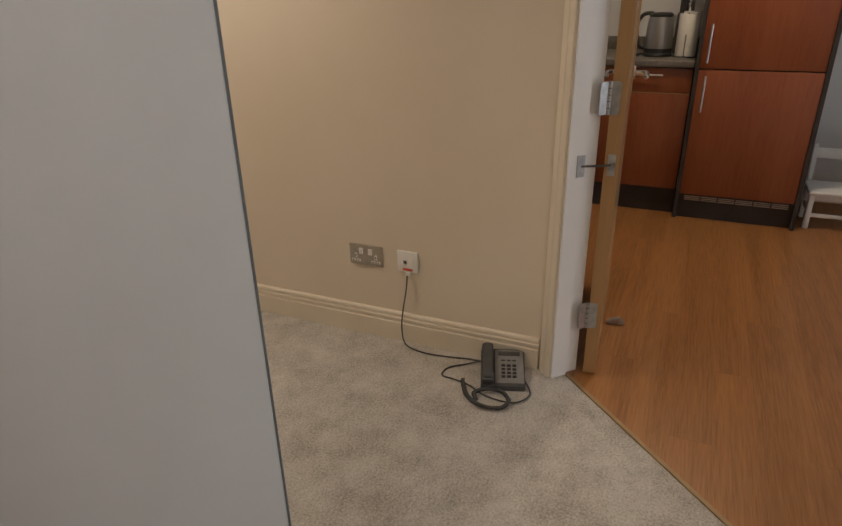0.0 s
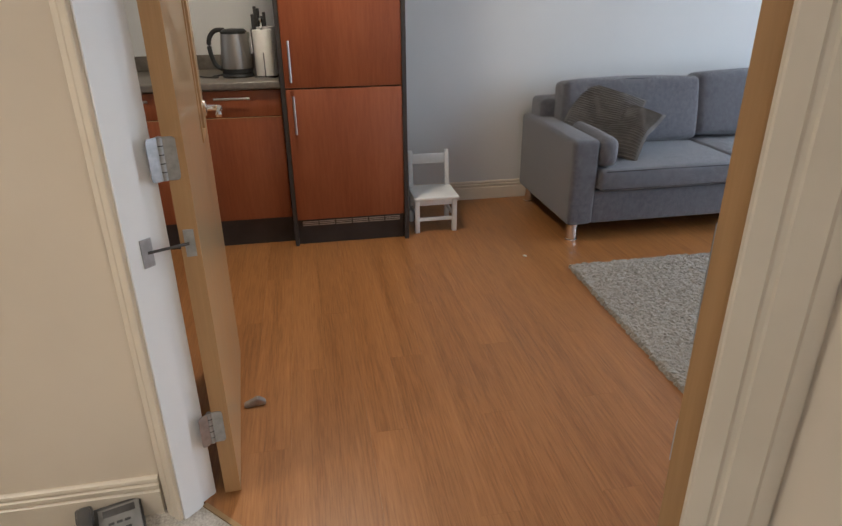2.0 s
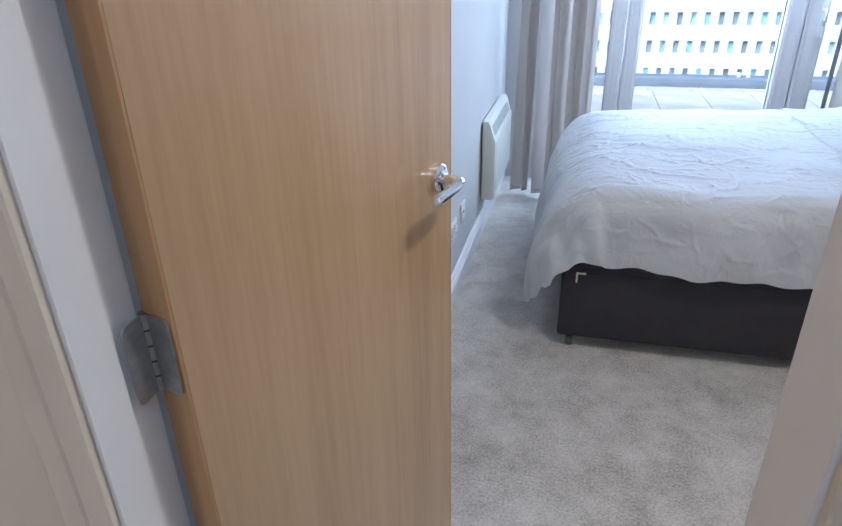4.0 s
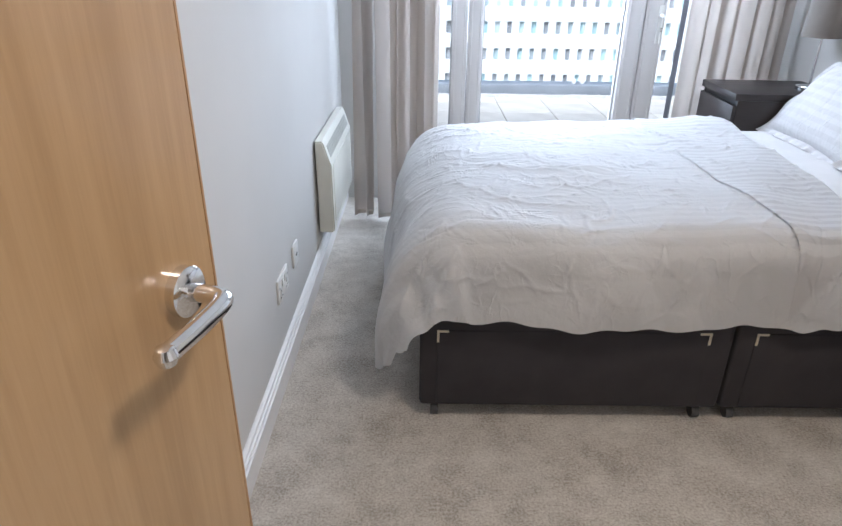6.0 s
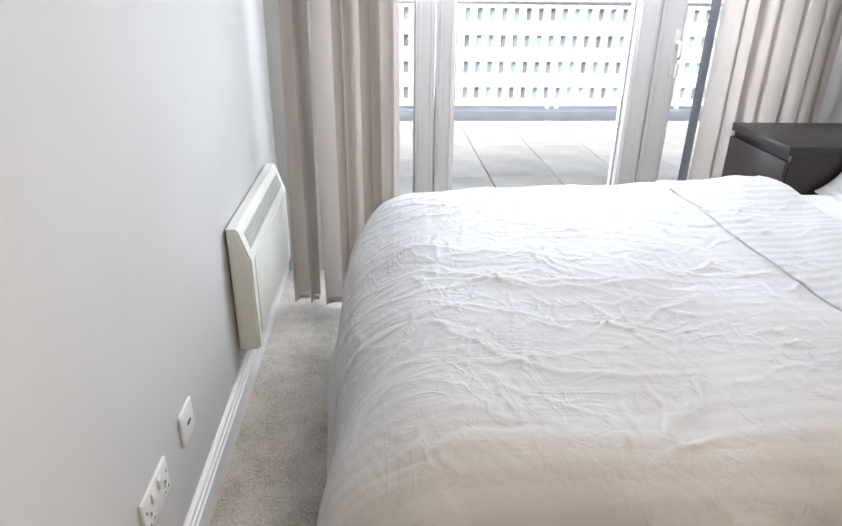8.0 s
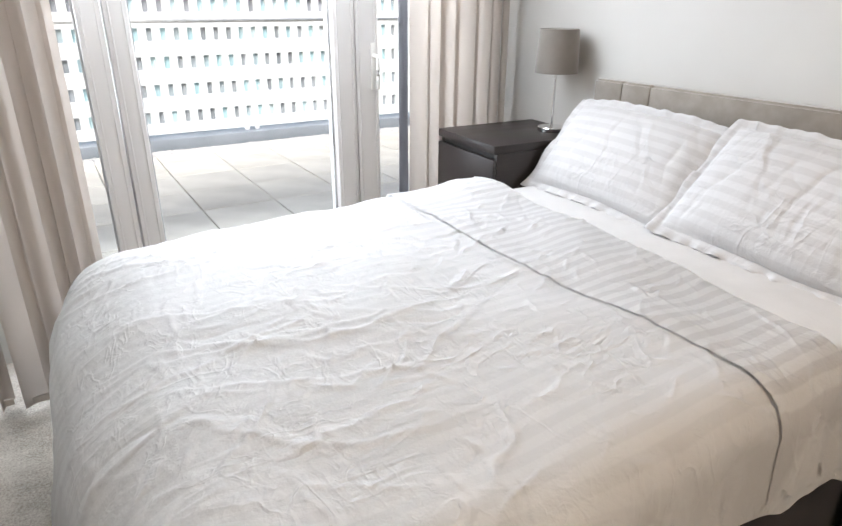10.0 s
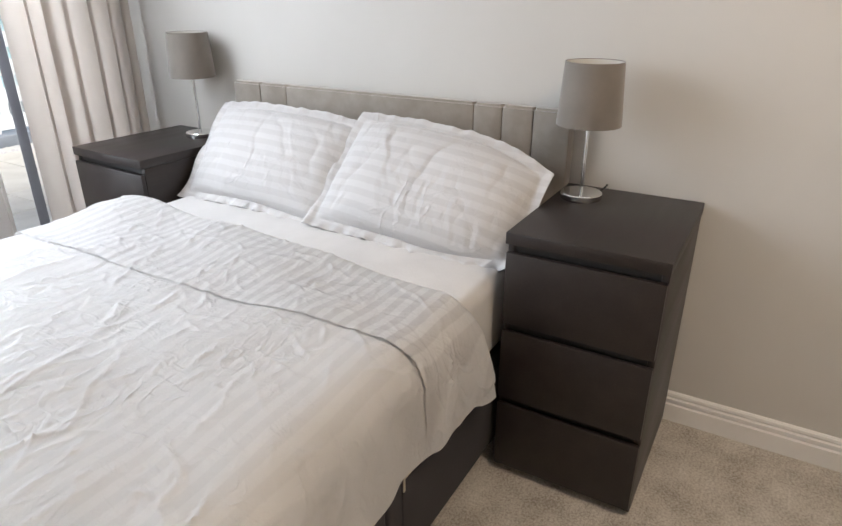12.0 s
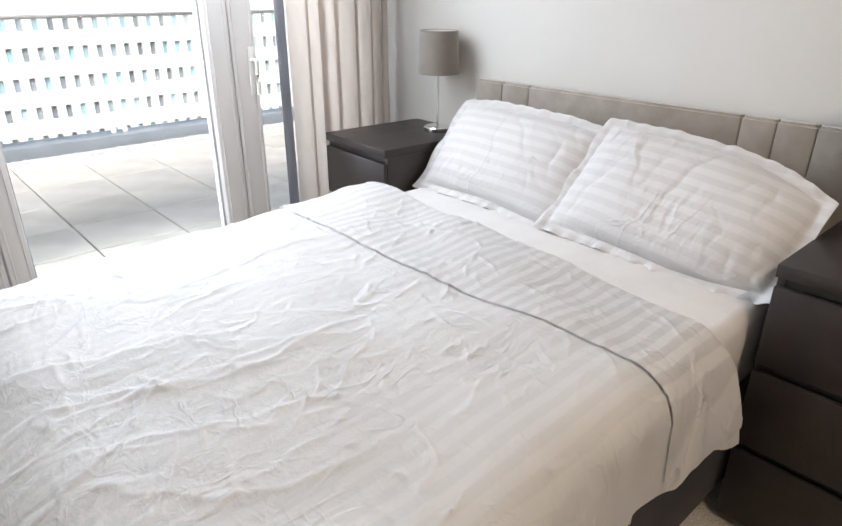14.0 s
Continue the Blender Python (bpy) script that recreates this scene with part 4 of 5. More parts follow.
def drape(u, v, lift):
    """The lie of bedding: u along the bed from the foot, v across it from the near side; what reaches past the edge hangs."""
    x0, y0, y1, top = BX + 0.015 - lift, BN + 0.02 - lift, BF - 0.02 + lift, 0.640 + lift
    n0, f0 = 0.07, 0.13
    du, dn, df = max(0.0, f0 - u), max(0.0, n0 - v), max(0.0, v - (y1 - y0))

    def fall(d, R):
        # (outward, down) for a length d past the edge
        q = R * math.pi / 2
        if d <= q:
            return R * math.sin(d / R), R * (1 - math.cos(d / R))
        return R + 0.036 * (1 - math.exp(-(d - q) * 4)), R + (d - q)

    side, out, rs = (dn, -1, 0.12) if dn > 0 else (df, 1, 0.055)
    r = math.hypot(du, side)
    c, q = (du / r, side / r) if r > 0 else (1.0, 0.0)
    corner = 2 * c * q
    if corner > 0 and out < 0:
        r *= (0.33 + 0.24 * c ** 4 - 0.075 * c * q * q + 0.10 * corner * corner * c * c) / min(0.57 / c, 0.33 / q)
    o, zz = fall(r, 0.165 * c * c + rs * q * q)
    o *= 1.0 + 0.40 * c * c * min(1.0, r / 0.30)
    loose = min(1.0, max(0.0, r - 0.12) / 0.25)
    o += corner * loose * (0.025 + 0.030 * math.sin(7.0 * math.atan2(q, c) - 0.4 + 1.5 * r))
    x = x0 + lift + max(u, f0) - o * c - lift * min(1.0, max(0.0, du - 0.03) / 0.25)
    y = y0 + min(max(v, n0), y1 - y0) + out * o * q
    return Vector((x, y, top - zz))


def crease_field(seed, count, u0, u1, v0, v1, angle, spread, length=(0.02, 0.09), width=(0.004, 0.008), height=(0.0015, 0.004)):
    """Sharp pressed-in creases, steep on one side and soft on the other; gives a function of arrays."""
    rs = np.random.RandomState(seed)
    items = []
    for _ in range(count):
        items.append((rs.uniform(u0, u1), rs.uniform(v0, v1), rs.normal(angle, spread), rs.uniform(*length), rs.uniform(*width), rs.uniform(*height) * (1 if rs.rand() < 0.8 else -0.7), rs.uniform(-1.8, 1.8), 1 if rs.rand() < 0.6 else -1))

    def f(U, V):
        z = np.zeros_like(U)
        for cu, cv, an, ln, wd, amp, bend, side in items:
            a = (U - cu) * np.cos(an) + (V - cv) * np.sin(an)
            b = side * (-(U - cu) * np.sin(an) + (V - cv) * np.cos(an) - bend * a * a + 0.004 * np.sin(a * 55 + cu * 40))
            edge = np.where(b > 0, np.exp(-b / (0.8 * wd)), np.exp(b / (2.1 * wd)))
            z += amp * np.clip(1 - (a / (1.6 * ln)) ** 2, 0, 1) ** 1.5 * edge
        return z
    return f


def bedding_sheet(u0, u1, v0, v1, lift, step, relief, thick, hem):
    """A grid of cloth over the bed with relief along its normal, and a rolled thickness."""
    nu, nv = int((u1 - u0) / step), int((v1 - v0) / step)
    us, vs = np.linspace(u0, u1, nu + 1), np.linspace(v0, v1, nv + 1)
    pts = np.zeros((nu + 1, nv + 1, 3))
    for i, u in enumerate(us):
        for j, v in enumerate(vs):
            uu, vv = hem(u, v)
            pts[i, j] = drape(uu, vv, lift)
    du = np.gradient(pts, axis=0)
    dv = np.gradient(pts, axis=1)
    nr = np.cross(du, dv)
    nr /= np.linalg.norm(nr, axis=2, keepdims=True) + 1e-9
    U, V = np.meshgrid(us, vs, indexing="ij")
    pts = pts + nr * relief(U, V)[..., None]
    bm = bmesh.new()
    vv = [[bm.verts.new(pts[i, j]) for j in range(nv + 1)] for i in range(nu + 1)]
    for i in range(nu):
        for j in range(nv):
            bm.faces.new((vv[i][j], vv[i + 1][j], vv[i + 1][j + 1], vv[i][j + 1]))
    bmesh.ops.solidify(bm, geom=bm.faces[:], thickness=thick)
    return bm


W = BF - BN - 0.04


def duvet():
    d = thing("duvet", "rumpled white striped cotton duvet hanging over the bed", "duvet")
    cr = crease_field(3, 190, -0.1, 1.38, -0.25, W + 0.1, 0.2, 0.9, (0.02, 0.08), (0.003, 0.0055), (0.0025, 0.0065))
    cr2 = crease_field(5, 44, -0.1, 0.95, 0.25, W + 0.05, -0.25, 0.28, (0.10, 0.30), (0.004, 0.008), (0.003, 0.0075))
    cr4 = crease_field(17, 260, 0.0, 1.40, -0.2, W, 0.9, 0.9, (0.012, 0.05), (0.003, 0.005), (0.0025, 0.0055))

    def relief(U, V):
        z = cr(U, V) + cr2(U, V) + cr4(U, V)
        z += 0.010 * np.sin(U * 7.3 + 1.1) * np.sin(V * 6.1 + 0.4) + 0.006 * np.sin(U * 15.1 + V * 4.0) * np.sin(V * 13.0 - U * 5.0)
        z += 0.012 * np.exp(-((V - (W - 0.03)) / 0.16) ** 2) * np.exp(-((U - 1.36) / 0.18) ** 2) * 3
        z -= 0.026 * np.exp(-((U - 0.05) / 0.30) ** 2) * np.clip(0.15 + 0.85 * V / W, 0, 1)
        hang = np.clip(-V / 0.1, 0, 1)
        z += hang * (0.010 * np.sin(U * 11 + 3 * np.sin(U * 3.1)) + 0.005 * np.sin(U * 31 + 2.5 * np.sin(U * 8.0) + V * 9))
        hang2 = np.clip(-U / 0.1, 0, 1)
        z += hang2 * 0.014 * np.sin(V * 9 + 2 * np.sin(V * 4.0))
        return z

    def head_slant(u, v):
        f = min(1.0, max(0.0, v / W))
        return u - 0.10 * (1 - f) ** 1.5 * min(1.0, max(0.0, (u - 1.05) / 0.3)) - (0.03 * max(0.0, -v) / 0.3 if u > 1.3 else 0.0) * -1

    def hem(u, v):
        # uneven lower edges
        if v < 0:
            v *= 1.0 + 0.10 * math.sin(u * 2.6 + 0.9) + 0.025 * math.sin(u * 19) + 0.015 * math.sin(u * 47) + 0.22 * max(0, u - 0.2) - 0.10
        if u < 0:
            u *= 1.0 + 0.10 * math.sin(v * 3.1 + 0.3)
        return head_slant(u, v), v

    part("cover", bedding_sheet(-0.44, 1.405, -0.262, W + 0.32, 0.012, 0.0054, relief, 0.020, hem), M_COTTONBODY, d, "", 60)
    cr3 = crease_field(9, 46, 1.0, 1.42, -0.3, W + 0.1, 0.2, 0.9, (0.02, 0.07), (0.004, 0.007), (0.003, 0.008))

    def relief2(U, V):
        ends = np.clip((U - 1.385) / 0.03, 0, 1)
        f = (V + 0.3) / (W + 0.6)
        U2 = np.where(U > 1.2, U, 1.2 - (1.2 - U) * (0.86 + 0.22 * f))
        return relief(U2, V) + np.abs(cr3(U, V)) * 0.5 - 0.022 * ends ** 2 - 0.0016 * np.clip((1.014 - U) / 0.014, 0, 1)

    def hem2(u, v):
        f = (v + 0.3) / (W + 0.6)
        u2 = u if u > 1.2 else 1.2 - (1.2 - u) * (0.86 + 0.22 * f)
        if v < 0:
            v *= 1.0 + 0.08 * math.sin(u * 9) + 0.05 * math.sin(u * 34 + 1.0) + 0.03 * math.sin(u * 71) - 0.12 + 0.35 * max(0, u - 1.2)
            u2 += 0.05 * v * -1 * 0.4
        return head_slant(u2, v), v

    part("turned_back_hem", bedding_sheet(1.000, 1.415, -0.275, W + 0.30, 0.0194, 0.0054, relief2, 0.004, hem2), M_COTTON, d, "striped underside folded back across the duvet", 60)


duvet()


def pillow(cy, cx, cz, turn, lean, seed, w=0.74, h=0.45, t=0.15, droop=0.03):
    """A plump pillow in an oxford case with a flat border that waves."""
    p = thing("pillow", "plump pillow in a striped oxford pillowcase leaning on the headboard", "pillow", (cx, cy, cz), 0, "pillows on the bed")
    rs = np.random.RandomState(seed)
    bm = bmesh.new()
    nu, nv = 130, 84
    bw, bh = w / 2, h / 2
    fl = 0.034
    cr = crease_field(seed, 60, -bw, bw, -bh, bh, 1.2, 0.8, (0.02, 0.10), (0.004, 0.007), (0.0012, 0.0036))
    long_cr = crease_field(seed + 1, 7, -bw, bw, -bh * 0.4, bh * 0.4, 1.45, 0.35, (0.08, 0.17), (0.006, 0.010), (0.003, 0.006))
    us, vs = np.linspace(-bw - fl, bw + fl, nu + 1), np.linspace(-bh - fl, bh + fl, nv + 1)
    U, V = np.meshgrid(us, vs, indexing="ij")
    C = cr(U, V) + long_cr(U, V)
    ph = rs.uniform(0, 6, 6)
    sides = []
    for sgn in (1, -1):
        rows = []
        for i, u in enumerate(us):
            row = []
            for j, v in enumerate(vs):
                a, b = min(1, abs(u) / bw), min(1, abs(v) / bh)
                prof = (max(0, 1 - a ** 3.2) * max(0, 1 - b ** 2.6)) ** 0.62
                edge = max(0, abs(u) - bw) / fl + max(0, abs(v) - bh) / fl
                wave = (0.004 if v > 0.6 * bh else 0.0065) * edge * (math.sin(u * 48 + ph[0] + 2 * math.sin(u * 13)) + math.sin(v * 33 + ph[1]) + 0.8 * math.sin(u * 104 + ph[2]))
                pinch = 1 - 0.06 * (1 - a) * b ** 2
                z = sgn * (t / 2 * prof + 0.0025) + wave + (C[i, j] * (1.1 if prof > 0 else 0.6)) + 0.005 * prof * math.sin(u * 9 + ph[3]) * math.sin(v * 11 + ph[4])
                z -= sgn * 0.0022 * math.exp(-((max(abs(u) - bw, abs(v) - bh) - 0.002) / 0.006) ** 2)
                sag = (droop if u < 0 else 0.030) * (u / bw) ** 2 * (1 if v > 0 else 0.3)
                if u < 0 and v < 0:
                    sag = -0.055 * (u / bw) ** 2 * min(1.0, -v / bh) if droop > 0.05 else sag

                row.append(bm.verts.new((z, u, v * pinch - sag)))
            rows.append(row)
        sides.append(rows)
    for rows, flip in ((sides[0], False), (sides[1], True)):
        for i in range(nu):
            for j in range(nv):
                f = (rows[i][j], rows[i + 1][j], rows[i + 1][j + 1], rows[i][j + 1])
                bm.faces.new(f[::-1] if flip else f)
    rim = [(i, 0) for i in range(nu)] + [(nu, j) for j in range(nv)] + [(i, nv) for i in range(nu, 0, -1)] + [(0, j) for j in range(nv, 0, -1)]
    a, b = sides
    for k in range(len(rim)):
        (i, j), (i2, j2) = rim[k], rim[(k + 1) % len(rim)]
        bm.faces.new((a[i][j], b[i][j], b[i2][j2], a[i2][j2]))
    bmesh.ops.recalc_face_normals(bm, faces=bm.faces)
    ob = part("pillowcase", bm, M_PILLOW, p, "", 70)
    ob.matrix_basis = pose(0, 0, 0, turn, lean, 0)
    return p


def pillow_material():
    # same white cotton as the duvet, darkened here to carry the pillows' shade
    return striped_cotton("shaded_striped_pillowcase", "z", (0.485, 0.472, 0.47), (0.54, 0.53, 0.528), 0.6)


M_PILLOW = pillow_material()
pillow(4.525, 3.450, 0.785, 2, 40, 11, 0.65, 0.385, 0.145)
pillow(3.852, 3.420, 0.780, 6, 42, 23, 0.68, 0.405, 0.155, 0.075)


# ---- nightstands ----
def nightstand(y0, wide=0.405, turn=0.0, group="nightstands"):
    px, py = 3.182, y0
    n = thing("nightstand", "black-brown three-drawer nightstand beside the bed", "nightstand", (px, py, 0), turn, group)
    x0, x1, y1 = 0.018, 0.518, wide
    part("top", boxed(0.0, x1, -0.003, y1 + 0.003, 0.745, 0.778, bevel=0.0025), M_BLACKBROWN, n)
    for a in (0.0, y1 - 0.018):
        part("side_panel", boxed(x0 - 0.002, x1, a, a + 0.018, 0.012, 0.7445, bevel=0.0015), M_BLACKBROWN, n)
    part("back_panel", boxed(x1 - 0.01, x1 - 0.002, 0.0185, y1 - 0.0185, 0.02, 0.744), M_BLACKBROWN, n)
    # dark panel put in for the shade behind the drawer fronts
    part("recess_shade", boxed(x0 + 0.02, x0 + 0.03, 0.0185, y1 - 0.0185, 0.02, 0.744), M_SLOT, n, "dark panel painted as the shade behind the drawer fronts")
    for z0, z1 in ((0.514, 0.722), (0.272, 0.490), (0.030, 0.248)):
        part("drawer_front", boxed(x0 - 0.020, x0 - 0.004, 0.001, y1 - 0.001, z0, z1, bevel=0.002), M_BLACKBROWN, n)
    # black strips stand in for the shade of the finger gaps
    for z0, z1 in ((0.7225, 0.7445), (0.4905, 0.5135), (0.2485, 0.2715)):
        part("finger_gap_shade", boxed(x0 + 0.001, x0 + 0.006, 0.0185, y1 - 0.0185, z0, z1), M_BLACKPLASTIC, n, "black strip painted as the shade in the finger gap over the drawer front")
    for xx in (x0 + 0.03, x1 - 0.06):
        for yy in (0.001, y1 - 0.021):
            part("foot", boxed(xx, xx + 0.04, yy, yy + 0.02, 0.0, 0.012), M_BLACKPLASTIC, n)
    return n


nightstand(3.072)
nightstand(4.926, 0.430, -2.5)


def table_lamp(x, y, up=0.0):
    l = thing("table_lamp", "chrome table lamp with a taupe drum shade on the nightstand", "lamp", (x, y, 0.7785), 0, "bedside lamps")
    part("base", lathe(bmesh.new(), [(0.0, 0.0), (0.060, 0.0), (0.061, 0.003), (0.061, 0.016), (0.058, 0.019), (0.012, 0.022), (0.0, 0.022)], seg=48), M_CHROME, l)
    part("stem", lathe(bmesh.new(), [(0.0, 0.020), (0.0055, 0.020), (0.0055, 0.245 + up), (0.0, 0.245 + up)], seg=16), M_CHROME, l)
    part("bulb_holder", lathe(bmesh.new(), [(0.0, 0.235 + up), (0.016, 0.235 + up), (0.016, 0.28 + up), (0.0, 0.28 + up)], seg=20), M_WHITEPLASTIC, l)
    z0, z1 = 0.218 + up, 0.392 + up
    sh = part("shade", lathe(bmesh.new(), [(0.0915, z0), (0.092, z0 + 0.004), (0.0815, z1 - 0.003), (0.0810, z1), (0.0798, z1), (0.0900, z0)], seg=56, closed=True), M_SHADE, l, "taupe fabric drum shade")
    part("shade_lining", lathe(bmesh.new(), [(0.0895, z0 + 0.002), (0.0793, z1 - 0.002), (0.0783, z1 - 0.002), (0.0885, z0 + 0.002)], seg=56, closed=True), M_SHADEIN, sh, "white shade lining")
    for a in (0, 120, 240):
        c, s = math.cos(radians(a)), math.sin(radians(a))
        part("shade_spoke", tube(bmesh.new(), [(0.012 * c, 0.012 * s, 0.272 + up), (0.087 * c, 0.087 * s, 0.25 + up)], 0.0016, 6), M_CHROME, sh)
    part("cord", tube(bmesh.new(), smooth_line([(0.05, 0.0, 0.006), (0.075, -0.03, 0.004), (0.09, -0.045, 0.012), (0.104, -0.05, 0.02)], 8), 0.0028, 8), M_BLACKPLASTIC, l, "black cord")
    return l


table_lamp(3.565, 3.400)
table_lamp(3.600, 5.066, 0.026)

# ---- hall things: socket, telephone ----
double_socket((0.0, 0.075, 0.352), 90, M_SOCKETSTEEL, "satin nickel double socket on the cream wall", M_WHITEPLASTIC)
ps = thing("phone_socket", "white plastic telephone socket with a red label", "socket", (0.0, 0.256, 0.352), 90)
part("plate", boxed(-0.043, 0.043, -0.010, 0, -0.043, 0.043, bevel=0.003), M_WHITEPLASTIC, ps)
part("outlet", boxed(-0.016, -0.003, -0.012, -0.010, -0.008, 0.006, bevel=0.001), M_SLOT, ps)
part("label_strip", boxed(-0.020, 0.022, -0.0112, -0.0098, -0.036, -0.026), M_REDPLASTIC, ps, "red label strip")
part("plug", boxed(-0.006, 0.012, -0.020, -0.010, -0.055, -0.040, bevel=0.002), M_WHITEPLASTIC, ps)


def telephone():
    tp = thing("telephone", "dark grey corded desk telephone standing on the carpet", "telephone", (0.108, 0.676, 0.0), 108)
    tp.scale = (0.9, 0.9, 0.9)
    # body wedge: y up the slope, x across
    bm = bmesh.new()
    out = [(-0.105, 0.0), (0.095, 0.0), (0.095, 0.072), (0.080, 0.078), (-0.100, 0.026), (-0.105, 0.020)]
    extrude(bm, out, -0.088, 0.088, lambda a, b, t: Vector((t, a, b)))
    bmesh.ops.bevel(bm, geom=bm.edges[:], offset=0.005, segments=2, affect="EDGES")
    body = part("body", bm, M_GREYPLASTIC, tp)
    sl = math.degrees(math.atan2(0.052, 0.18))
    top = pose(0, -0.010, 0.0535, sl, 0, 0)

    def on_top(nm, x0, x1, y0, y1, z0, z1, mat, lb="", bev=0.001):
        o = part(nm, boxed(x0, x1, y0, y1, z0, z1, bevel=bev), mat, tp, lb)
        o.matrix_basis = top
        return o

    on_top("face_plate", -0.030, 0.083, -0.086, 0.086, -0.002, 0.003, M_SILVERPLASTIC, "silver grey keypad panel")
    on_top("display", -0.018, 0.070, 0.055, 0.078, 0.003, 0.0045, M_GREYPLASTIC, "dark display window")
    for r in range(4):
        for c in range(3):
            on_top("key", -0.006 + c * 0.022, 0.010 + c * 0.022, -0.060 + r * 0.019, -0.049 + r * 0.019, 0.003, 0.0065, M_BLACKPLASTIC)
    for c in range(3):
        on_top("function_key", -0.006 + c * 0.022, 0.010 + c * 0.022, 0.026, 0.033, 0.003, 0.006, M_GREYPLASTIC)
    # handset on the far side of the keypad
    bm = bmesh.new()
    for y in (-0.078, 0.070):
        box(bm, -0.085, -0.038, y - 0.025, y + 0.025, 0.004, 0.040, 0.010, 3)
    box(bm, -0.080, -0.043, -0.095, 0.088, 0.026, 0.052, 0.011, 3)
    hs = part("handset", bm, M_GREYPLASTIC, tp, "dark grey handset on its cradle")
    hs.matrix_basis = top
    cord = thing("handset_cord", "coiled dark handset cord lying on the carpet", "cord")
    path = smooth_line([(0.215, 0.560, 0.02), (0.245, 0.575, 0.010), (0.285, 0.600, 0.010), (0.320, 0.655, 0.010), (0.315, 0.720, 0.010), (0.270, 0.745, 0.010), (0.225, 0.715, 0.010), (0.225, 0.655, 0.012), (0.262, 0.620, 0.013), (0.300, 0.640, 0.014)], 14)
    pts = []
    for k in range(len(path) - 1):
        way = (path[k + 1] - path[k]).normalized()
        side = way.cross(Vector((0, 0, 1))).normalized()
        for j in range(5):
            c, a = path[k].lerp(path[k + 1], j / 5), (k * 5 + j) * 1.25
            pts.append(c + side * (0.0065 * math.cos(a)) + Vector((0, 0, 0.004 + 0.0055 * math.sin(a))))
    part("coil", tube(bmesh.new(), pts, 0.0024, 6), M_GREYPLASTIC, cord)
    line = thing("telephone_cable", "thin grey telephone cable from the socket along the carpet", "cable")
    part("cable", tube(bmesh.new(), smooth_line([(0.020, 0.259, 0.300), (0.026, 0.255, 0.24), (0.028, 0.240, 0.15), (0.035, 0.235, 0.07), (0.055, 0.260, 0.012), (0.075, 0.34, 0.005), (0.070, 0.43, 0.005), (0.055, 0.52, 0.006), (0.060, 0.58, 0.012)], 10), 0.003, 8), M_GREYPLASTIC, line)
    part("cable_loop", tube(bmesh.new(), smooth_line([(0.060, 0.58, 0.014), (0.090, 0.53, 0.006), (0.135, 0.475, 0.005), (0.190, 0.470, 0.005), (0.200, 0.520, 0.006), (0.215, 0.585, 0.006), (0.255, 0.66, 0.007), (0.255, 0.76, 0.006), (0.19, 0.80, 0.006), (0.12, 0.765, 0.007)], 10), 0.003, 8), M_GREYPLASTIC, line)


telephone()

case = thing("black_case", "black fabric case standing against the hall wall", "case", (0.12, -1.02, 0.0), 4)
part("shell", boxed(-0.085, 0.085, -0.17, 0.17, 0.004, 0.355, bevel=0.022, seg=3), M_DIVAN, case)
part("zip", tube(bmesh.new(), [(0.0865, -0.145, 0.05), (0.0865, -0.145, 0.31), (0.0865, 0.145, 0.31), (0.0865, 0.145, 0.05)], 0.003, 6), M_GREYPLASTIC, case)
part("carry_handle", tube(bmesh.new(), smooth_line([(0.0, -0.06, 0.352), (0.0, -0.05, 0.378), (0.0, 0.05, 0.378), (0.0, 0.06, 0.352)], 6), 0.007, 8), M_BLACKPLASTIC, case)
spring = thing("spring_door_stop", "brass spring door stop screwed to the skirting", "door stop")
turns = [(0.018 + 0.062 * k / 120, -0.735 + 0.009 * math.cos(k * 0.62), 0.070 + 0.009 * math.sin(k * 0.62)) for k in range(121)]
part("spring", tube(bmesh.new(), turns, 0.0014, 6), M_CORNER, spring)
part("rubber_tip", cyl(bmesh.new(), (0.079, -0.735, 0.070), (0.094, -0.735, 0.070), 0.010, seg=16), M_WHITEPLASTIC, spring)

ds = thing("door_stop", "grey metal wedge door stop on the laminate", "door stop", (-0.44, 1.005, 0.0), 8)
bm = extrude(bmesh.new(), [(-0.036, 0.0), (0.036, 0.0), (0.040, 0.012), (0.014, 0.032), (-0.036, 0.012)], -0.012, 0.012, lambda a, b, t: Vector((t, a, b)))
bmesh.ops.bevel(bm, geom=bm.edges[:], offset=0.003, segments=2, affect="EDGES")
part("wedge", bm, M_HINGE, ds)


# ---- kitchen ----
def bar_handle(parent, p, q, out):
    """A flat bar handle between p and q, standing out on two legs."""
    p, q, o = Vector(p), Vector(q), Vector(out)
    d = (q - p).normalized()
    bm = bmesh.new()
    tube(bm, [p + o, q + o], 0.006, 10)
    for e in (p + d * 0.015, q - d * 0.015):
        cyl(bm, e, e + o, 0.0045, seg=10)
    return part("handle", bm, M_STEEL, parent, "brushed steel bar handle")


KX = -1.895


